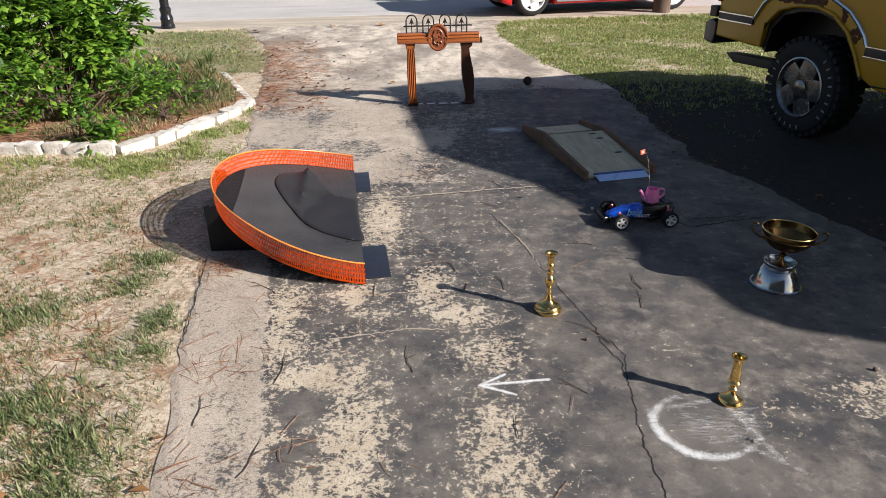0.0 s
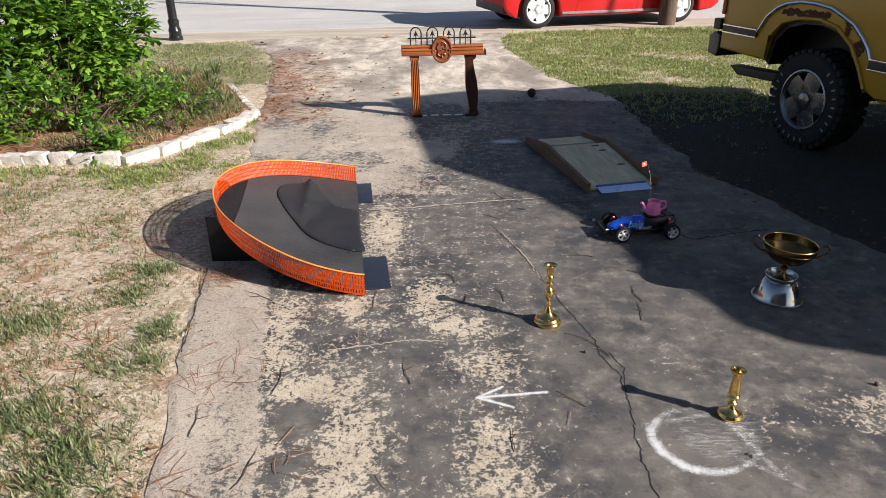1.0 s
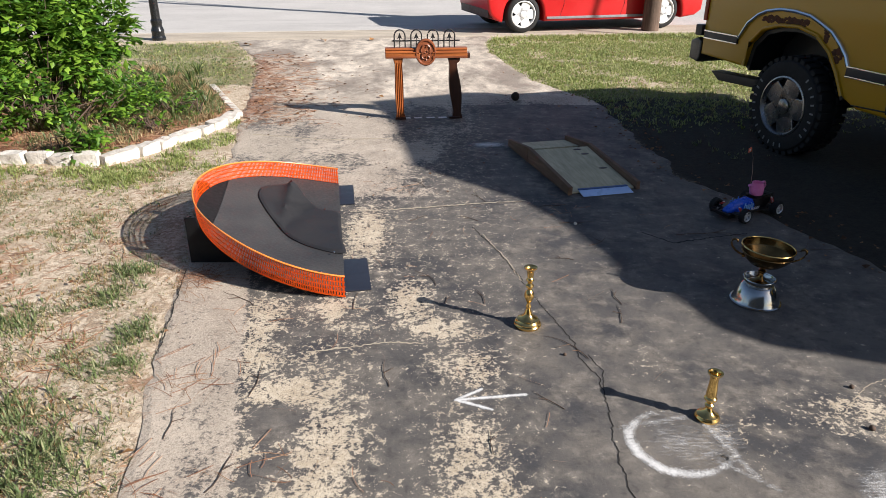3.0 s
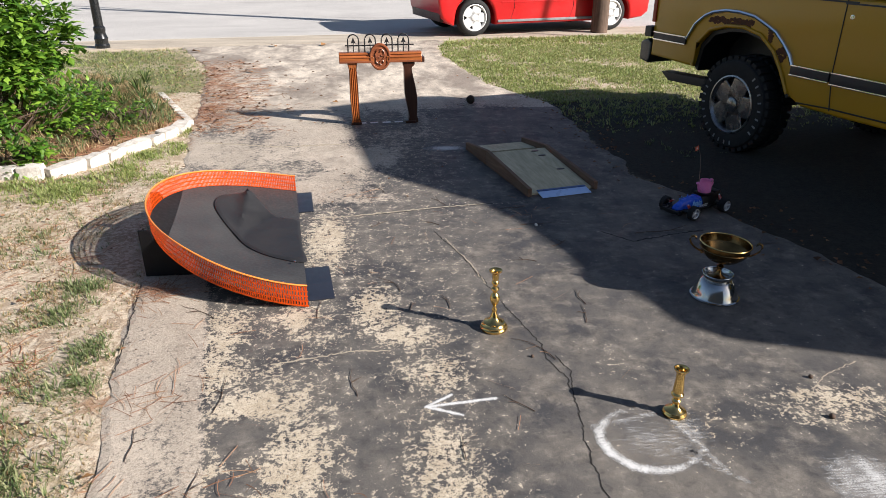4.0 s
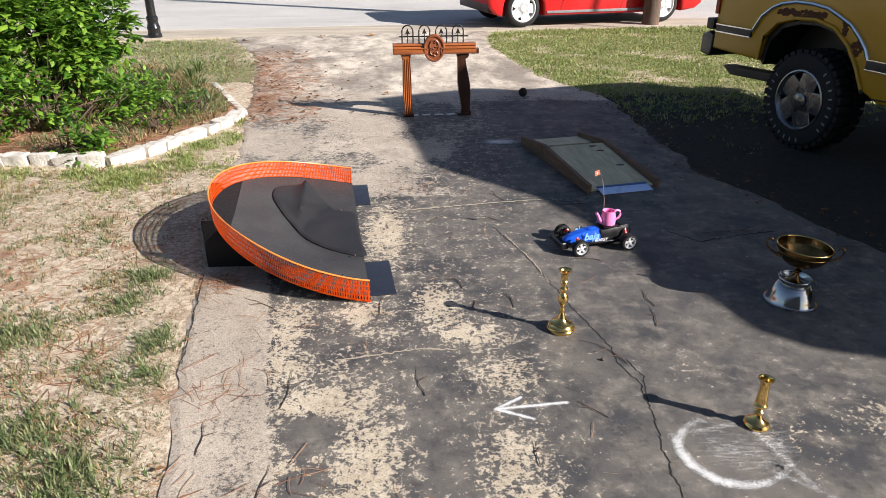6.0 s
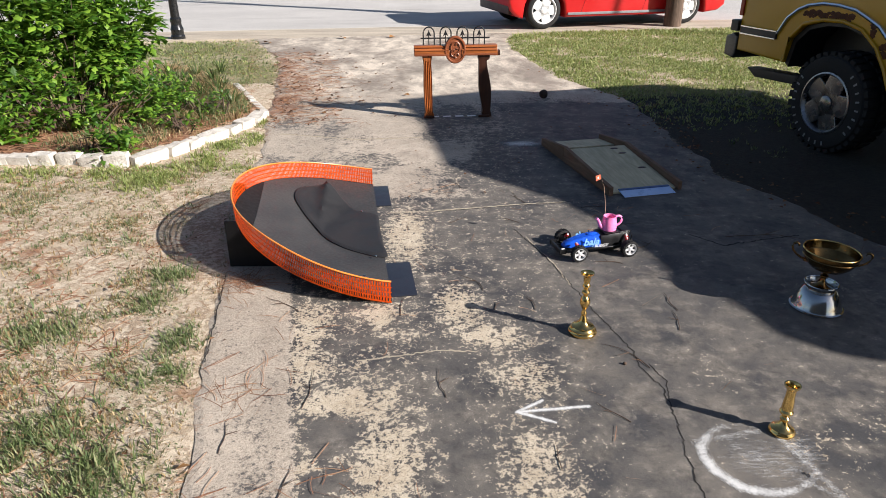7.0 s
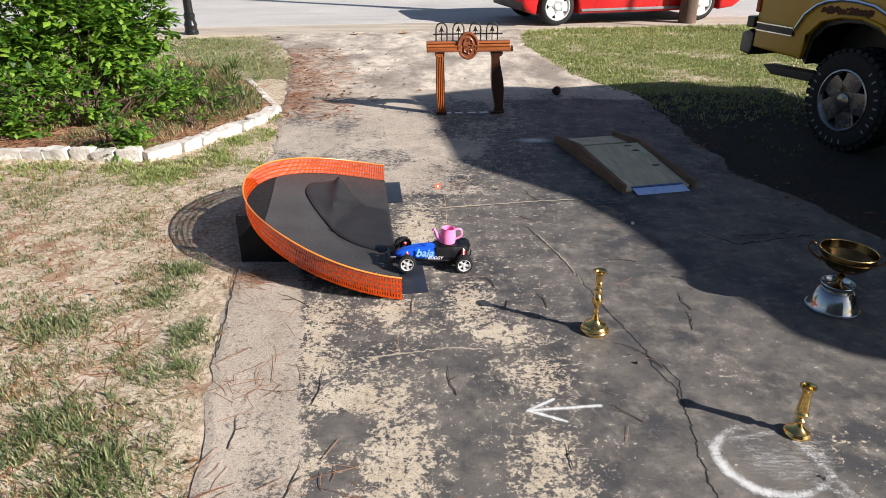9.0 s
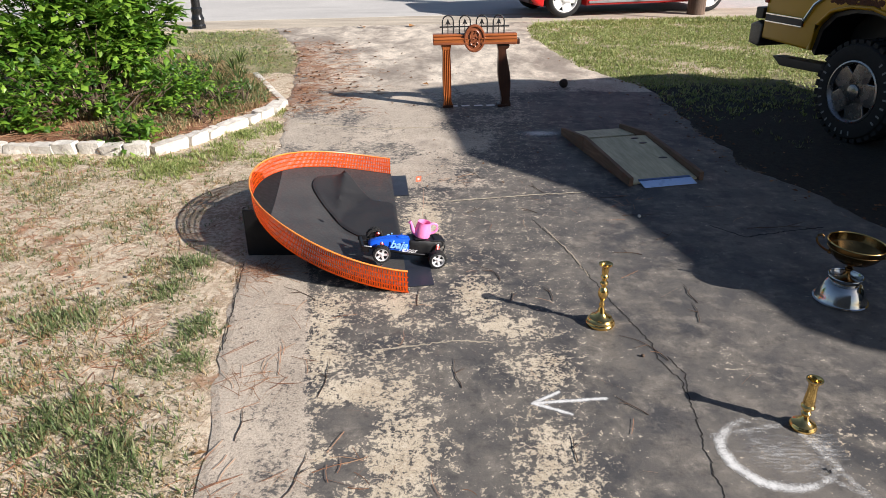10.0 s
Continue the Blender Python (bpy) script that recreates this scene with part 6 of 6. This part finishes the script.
def small_bits():
    bm = bmesh.new()
    bmesh.ops.create_icosphere(bm, subdivisions=3, radius=0.048)
    for v in bm.verts:
        v.co *= 1 + 0.12 * noise.noise(v.co * 30)
    ball = part("pine_cone", bm, simple("dark_cone", (0.035, 0.022, 0.016), 0.9, 0, 0.5, 60, 0.6))
    ball.matrix_world = pose(1.0, 7.72, 0.046)
    tagged(ball, "dark round pine cone on the shaded driveway", "pine cone")
    rng = random.Random(61)
    leafm = simple("dead_leaf", (0.30, 0.15, 0.05), 0.7, 0, 0.4, 30, 0.1)
    for x, y, s in ((-0.98, 1.72, 0.05), (-1.02, 1.98, 0.035), (-2.0, 2.0, 0.04), (-1.9, 1.75, 0.045), (-1.45, 1.68, 0.04), (-2.35, 9.9, 0.10), (-2.15, 9.6, 0.10), (-1.75, 9.9, 0.07), (-2.9, 11.9, 0.13), (-1.75, 12.4, 0.13), (-1.0, 12.5, 0.12), (-0.95, 7.6, 0.08), (-0.55, 7.9, 0.06), (1.45, 7.4, 0.05), (2.05, 7.3, 0.05)):
        V, F = [], []
        a = rng.uniform(0, 6.28)
        d = Vector((math.cos(a), math.sin(a), 0.1)).normalized()
        leaf_faces(V, F, Vector((0, 0, 0.008)), d, s * 0.45, s * 1.5, Vector((-d.y, d.x, 0.25)).normalized(), -0.1, 0.3)
        bm = bmesh.new()
        vs = [bm.verts.new(v) for v in V]
        for f in F:
            bm.faces.new([vs[i] for i in f])
        lf = part("dead_leaf", bm, leafm)
        lf.matrix_world = pose(x, y, 0.006)
        tagged(lf, "curled brown dead leaf on the ground", "leaf", "fallen leaves")
    stone = simple("white_chip", (0.7, 0.67, 0.6), 0.7)
    for x, y, s in ((0.96, 4.08, 0.011), (1.68, 2.06, 0.012), (1.75, 2.32, 0.01), (0.62, 2.58, 0.008)):
        bm = bmesh.new()
        bmesh.ops.create_icosphere(bm, subdivisions=2, radius=s)
        for v in bm.verts:
            v.co *= 1 + 0.35 * noise.noise(v.co * 60)
        ob = part("pebble", bm, stone if y > 4 else BARK)
        ob.matrix_world = pose(x, y, s * 0.7)
        tagged(ob, "small loose pebble on the driveway", "pebble", "loose pebbles")


small_bits()


def leaf_crumbs():
    rng = random.Random(71)
    V, F = [], []
    for _ in range(420):
        if rng.random() < 0.45:
            y = rng.uniform(6.7, 11.3)
            x = along(LEFT, y) + abs(rng.gauss(0, 0.55))
            size = rng.uniform(0.02, 0.055)
        elif rng.random() < 0.5:
            x, y, size = rng.uniform(-1.6, 1.2), rng.uniform(4.6, 9.5), rng.uniform(0.012, 0.03)
        else:
            x, y, size = rng.uniform(-3.4, -1.0), rng.uniform(1.5, 5.5), rng.uniform(0.012, 0.035)
        a = rng.uniform(0, 6.28)
        d = Vector((math.cos(a), math.sin(a), rng.uniform(0, 0.3))).normalized()
        leaf_faces(V, F, Vector((x, y, 0.008)), d, size * rng.uniform(0.3, 0.6), size, Vector((-d.y, d.x, rng.uniform(-0.4, 0.4))).normalized(), 0.0, 0.4)
    for _ in range(260):
        y = rng.uniform(2.6, 8.2)
        x = along(RIGHT, y) + rng.gauss(0.05, 0.16)
        size, a = rng.uniform(0.012, 0.04), rng.uniform(0, 6.28)
        d = Vector((math.cos(a), math.sin(a), rng.uniform(0, 0.3))).normalized()
        leaf_faces(V, F, Vector((x, y, 0.006)), d, size * rng.uniform(0.3, 0.6), size, Vector((-d.y, d.x, rng.uniform(-0.4, 0.4))).normalized(), 0.0, 0.4)
    ob = from_lists("leaf_litter", V, F, blade_material("dead_crumb", ((0.035, 0.018, 0.010), (0.14, 0.065, 0.03), (0.36, 0.20, 0.10)), 0.8))
    tagged(ob, "small brown crumbs of dead leaves on the ground", "leaf litter", kind="stuff")


leaf_crumbs()


# ---- cracks, the slab joint and chalk marks ----
def chalk_material(name, cover, co_scale=(1, 1, 1)):
    m = Mat(name, 0.95, 0, (0.80, 0.80, 0.78))
    f = m.math("ADD", m.math("MULTIPLY", m.noise(26, 6, 0.7, m.stretch(*co_scale)), 0.5), m.math("MULTIPLY", m.noise(190, 4, 0.7), 0.5))
    a = m.ramp(m.math("ADD", f, m.math("MULTIPLY", m.attr("cover"), 0.42)), cover, cover + 0.3)
    m.set("Alpha", m.math("MULTIPLY", a, 0.8))
    return m.m


def chalk_sheet(name, x0, x1, y0, y1, fn, mat, label, step=0.012, z=0.0016, parent=None):
    nx, ny = int((x1 - x0) / step), int((y1 - y0) / step)
    V = [(x0 + (x1 - x0) * i / nx, y0 + (y1 - y0) * j / ny, z) for j in range(ny + 1) for i in range(nx + 1)]
    c = [fn(x, y) for x, y, _ in V]
    F = []
    for j in range(ny):
        for i in range(nx):
            q = (j * (nx + 1) + i, j * (nx + 1) + i + 1, (j + 1) * (nx + 1) + i + 1, (j + 1) * (nx + 1) + i)
            if max(c[k] for k in q) > 0.04:
                F.append(q)
    me = bpy.data.meshes.new(name)
    me.from_pydata(V, [], F)
    me.attributes.new("cover", "FLOAT", "POINT").data.foreach_set("value", c)
    me.materials.append(mat)
    ob = new(name, me)
    if parent:
        ob.parent = parent
    else:
        tagged(ob, label, "chalk mark")


def seg_dist(x, y, a, b):
    ax, ay, bx, by = *a, *b
    t = max(0, min(1, ((x - ax) * (bx - ax) + (y - ay) * (by - ay)) / ((bx - ax) ** 2 + (by - ay) ** 2)))
    return math.hypot(x - ax - t * (bx - ax), y - ay - t * (by - ay))


def ring_cover(x, y):
    cx, cy = 0.94, 2.005
    dx, dy = x - cx, y - cy
    r = math.hypot(dx / 0.180, dy / 0.168) + 0.05 * lump(x, y, 9, 4)
    a = math.atan2(dy, dx)
    strong = 0.78 + 0.42 * math.cos(a + 2.5)
    return min(1.2, math.exp(-((r - 1) / (0.10 + 0.05 * strong)) ** 2) * strong)


def stroke_cover(a, b, wide, k):
    return lambda x, y: k * math.exp(-(seg_dist(x, y, a, b) / wide) ** 2)


def haze_cover(x, y):
    r = math.hypot((x - 0.94) / 0.18, (y - 2.005) / 0.168)
    return min(0.6, 0.50 * max(0, 1.1 - r) ** 0.6 if r < 1.1 else 0) + 0.32 * math.exp(-((x - 1.14) ** 2 / 0.006 + (y - 2.08) ** 2 / 0.03)) + 0.14 * math.exp(-((r - 1.1) / 0.25) ** 2)


def arrow_cover(x, y):
    d = min(seg_dist(x, y, (0.13, 2.267), (0.41, 2.298)), seg_dist(x, y, (0.13, 2.267), (0.235, 2.335)), seg_dist(x, y, (0.13, 2.267), (0.265, 2.205)))
    return math.exp(-(d / 0.0115) ** 2)


def corner_cover(x, y):
    return 0.95 * math.exp(-(((x - 1.60) / 0.16) ** 2 + ((y - 1.72) / 0.17) ** 2) ** 2) * (0.6 + 0.5 * abs(lump(x * 3, y, 5, 2)))


def dust_cover(x, y):
    return 1.0 * math.exp(-(((x - 0.55) / 0.20) ** 2 + ((y - 5.93) / 0.10) ** 2))


CHALK = chalk_material("white_chalk", 0.70)
CHALK_SMEAR = chalk_material("smeared_chalk", 0.66, (0.5, 3, 1))
chalk_sheet("chalk_arrow", 0.09, 0.45, 2.16, 2.38, arrow_cover, chalk_material("chalk_line", 0.62), "white chalk arrow drawn on the driveway", 0.005)
chalk_ring = thing("chalk_ring", "smudged white chalk ring on the driveway", "chalk mark")
chalk_sheet("ring_line", 0.68, 1.2, 1.76, 2.2, ring_cover, CHALK, "", 0.008, 0.0022, chalk_ring)
chalk_sheet("ring_haze", 0.62, 1.36, 1.66, 2.36, haze_cover, CHALK_SMEAR, "", 0.012, 0.0016, chalk_ring)
for n, (p, q, wide, k) in enumerate((((1.06, 2.12), (1.14, 1.82), 0.022, 0.62), ((0.75, 2.09), (1.0, 2.14), 0.022, 0.55), ((1.0, 1.93), (1.19, 1.76), 0.022, 0.5), ((0.84, 2.09), (1.06, 1.93), 0.018, 0.42), ((0.80, 2.03), (0.98, 1.90), 0.016, 0.38))):
    chalk_sheet("smear_stroke", min(p[0], q[0]) - 0.06, max(p[0], q[0]) + 0.06, min(p[1], q[1]) - 0.06, max(p[1], q[1]) + 0.06, stroke_cover(p, q, wide, k), CHALK_SMEAR, "", 0.01, 0.0026 + 0.0004 * n, chalk_ring)
chalk_sheet("chalk_smudge", 1.35, 1.9, 1.4, 2.0, corner_cover, CHALK_SMEAR, "thick white chalk smudge on the driveway")
chalk_sheet("chalk_dust", 0.2, 0.9, 5.7, 6.15, dust_cover, CHALK_SMEAR, "pale chalk dust on the shaded driveway", 0.015)


def ragged(pts, step, amp, seed):
    out = []
    for (ax, ay), (bx, by) in zip(pts, pts[1:]):
        n = max(1, int(math.hypot(bx - ax, by - ay) / step))
        for i in range(n):
            x, y = ax + (bx - ax) * i / n, ay + (by - ay) * i / n
            out.append((x + amp * (0.5 * lump(x, y, 16, seed) + 0.42 * lump(x, y, 62, seed + 2)), y + amp * 0.6 * lump(x, y, 40, seed + 4)))
    return out + [pts[-1]]


def groove(name, pts, wide, mat, label, seed, z=0.003):
    z = min(z, 0.0012 + (z - 0.003) * 0.5)
    line = ragged(pts, 0.008, 0.02 if wide < 0.02 else 0.01, seed)
    V, F = [], []
    for i, (x, y) in enumerate(line):
        a, b = line[max(0, i - 1)], line[min(len(line) - 1, i + 1)]
        d = Vector((b[0] - a[0], b[1] - a[1], 0)).normalized()
        w = wide * (0.35 + 0.9 * abs(lump(x, y, 14, seed + 9)) + 0.2)
        V += [(x - d.y * w, y + d.x * w, z), (x + d.y * w, y - d.x * w, z)]
    F = [(2 * i, 2 * i + 1, 2 * i + 3, 2 * i + 2) for i in range(len(line) - 1)]
    tagged(from_lists(name, V, F, mat), label, "crack", kind="structure")


CRACK = simple("crack_shadow", (0.015, 0.013, 0.011), 0.95, 0, 0.3, 40, 0.2)
FILL = simple("joint_sand", (0.42, 0.36, 0.27), 0.95, 0, 0.35, 40, 0.4)
groove("crack_main", [(0.30, 4.05), (0.42, 3.72), (0.50, 3.40), (0.55, 3.2), (0.582, 3.023), (0.642, 2.842), (0.684, 2.678), (0.68, 2.562), (0.735, 2.402), (0.727, 2.295), (0.722, 2.152), (0.697, 2.007), (0.691, 1.835), (0.70, 1.55)], 0.0028, CRACK, "long ragged crack in the driveway", 1)
groove("crack_edge", [(-1.17, 2.62), (-1.22, 2.9), (-1.27, 3.2), (-1.31, 3.45)], 0.0035, CRACK, "dark gap along the driveway edge", 12, 0.004)
groove("crack_branch", [(0.735, 2.34), (0.76, 2.443), (0.725, 2.584)], 0.0024, CRACK, "fine side crack in the driveway", 2)
groove("crack_pale", [(0.36, 3.92), (0.46, 3.60), (0.52, 3.30)], 0.004, FILL, "sand-filled crack in the driveway", 3)
groove("slab_joint", [(-0.50, 4.33), (-0.2, 4.36), (0.25, 4.45), (0.70, 4.52)], 0.009, FILL, "sandy joint between driveway slabs", 5, 0.0032)
groove("slab_joint_edge", [(-0.2, 4.345), (0.25, 4.435), (0.75, 4.515)], 0.003, CRACK, "dark edge of the driveway slab joint", 6, 0.0036)
groove("slab_joint_far", [(-1.6, 6.3), (-0.9, 6.1), (-0.3, 6.15)], 0.02, FILL, "sandy far joint between driveway slabs", 7, 0.0032)
groove("crack_corner", [(1.62, 2.15), (1.80, 2.32), (2.02, 2.42)], 0.003, FILL, "thin pale crack in the driveway", 8)
groove("crack_shade", [(1.35, 3.95), (1.5, 3.78), (1.72, 3.85), (2.0, 3.92)], 0.006, CRACK, "dark crack across the shaded driveway", 9)
groove("crack_worn", [(-0.52, 2.62), (-0.35, 2.66), (-0.15, 2.70), (0.0, 2.69)], 0.006, FILL, "pale crack through the worn coating", 10)
for k in range(4):                                      # dashed line under the gate
    x, y = -0.235 + 0.122 * k, 6.875 + 0.009 * k
    V = [(x, y, 0.003), (x + 0.085, y + 0.012, 0.003), (x + 0.075, y + 0.062, 0.003), (x - 0.008, y + 0.050, 0.003)]
    tagged(from_lists("finish_dash", V, [(0, 1, 2, 3)], WHITE), "white dash of the line under the archway", "line marking", "dashes under the archway")


# ---- movement ----
# near wheels of the buggy: seconds, front x, front y, rear x, rear y, lift of the front wheels
DRIVE_LINE = [(0.0, 1.066, 3.750, 1.368, 3.786, 0), (1.5, 1.066, 3.750, 1.368, 3.786, 0), (1.75, 1.17, 3.745, 1.468, 3.80, 0), (2.0, 1.457, 3.742, 1.731, 3.877, 0), (2.5, 1.858, 3.969, 2.120, 4.104, 0), (2.9, 2.04, 4.07, 2.31, 4.210, 0),
              (3.4, 2.09, 4.10, 2.36, 4.240, 0), (3.8, 2.08, 4.10, 2.35, 4.235, 0), (4.0, 2.014, 4.077, 2.283, 4.209, 0), (4.5, 1.558, 3.868, 1.837, 3.992, 0), (5.0, 1.115, 3.717, 1.400, 3.815, 0), (5.25, 0.93, 3.655, 1.219, 3.740, 0), (5.5, 0.857, 3.630, 1.148, 3.710, 0),
              (6.2, 0.72, 3.600, 1.010, 3.675, 0), (6.8, 0.66, 3.586, 0.951, 3.657, 0), (7.0, 0.618, 3.576, 0.911, 3.645, 0), (7.25, 0.545, 3.560, 0.840, 3.624, 0), (7.5, 0.415, 3.532, 0.711, 3.593, 0), (8.0, -0.074, 3.438, 0.224, 3.490, 0), (8.3, -0.276, 3.403, 0.022, 3.452, 0.004), (8.6, -0.387, 3.380, -0.089, 3.427, 0.017),
              (9.0, -0.394, 3.376, -0.096, 3.420, 0.024), (9.5, -0.403, 3.374, -0.105, 3.425, 0.030), (9.7, -0.456, 3.357, -0.160, 3.414, 0.038), (9.9, -0.531, 3.327, -0.239, 3.396, 0.060), (10.0, -0.560, 3.320, -0.268, 3.395, 0.069)]


def motions():
    rows, spins, gone, last = [], [], 0.0, None
    n = 300
    for i in range(n + 1):
        t = 10.0 * i / n
        k = max(j for j in range(len(DRIVE_LINE)) if DRIVE_LINE[j][0] <= t + 1e-9)
        a, b = DRIVE_LINE[k], DRIVE_LINE[min(k + 1, len(DRIVE_LINE) - 1)]
        p, q = DRIVE_LINE[max(0, k - 1)], DRIVE_LINE[min(k + 2, len(DRIVE_LINE) - 1)]
        u = (t - a[0]) / (b[0] - a[0]) if b is not a else 0.0
        v = []
        for c in range(1, 6):                          # smooth run through the way points
            ma = (b[c] - p[c]) / max(1e-6, b[0] - p[0]) * (b[0] - a[0])
            mb = (q[c] - a[c]) / max(1e-6, q[0] - a[0]) * (b[0] - a[0])
            ma, mb = (0.0 if p is a or a[c] == p[c] else ma), (0.0 if q is b else mb)
            if a[c] == b[c]:
                ma = mb = 0.0
            v.append((2 * u ** 3 - 3 * u ** 2 + 1) * a[c] + (u ** 3 - 2 * u ** 2 + u) * ma + (3 * u ** 2 - 2 * u ** 3) * b[c] + (u ** 3 - u ** 2) * mb)
        d = Vector((v[0] - v[2], v[1] - v[3], 0)).normalized()
        side = Vector((d.y, -d.x, 0))                  # towards the far wheels
        c = Vector(((v[0] + v[2]) / 2, (v[1] + v[3]) / 2, 0)) + side * (TRACK / 2 - 0.0)
        nose_up = v[4]
        m = Matrix.Translation(c + Vector((0, 0, nose_up / 2))) @ pose(0, 0, 0, 0, 0, math.degrees(math.atan2(d.y, d.x))) @ pose(0, 0, 0, 0, -math.degrees(math.atan2(nose_up, WB)), 0)
        if last is not None:
            gone += (c - last).dot(d)
        last = c
        if i % 3 == 0 or i == n:
            rows.append((t, m))
        spins.append((t, gone / RW))
    walk(BUGGY, rows)
    for w, x, y in WHEELS:
        walk(w, [(t, pose(x, y, RW, 0, math.degrees(s), 0)) for t, s in spins])


motions()
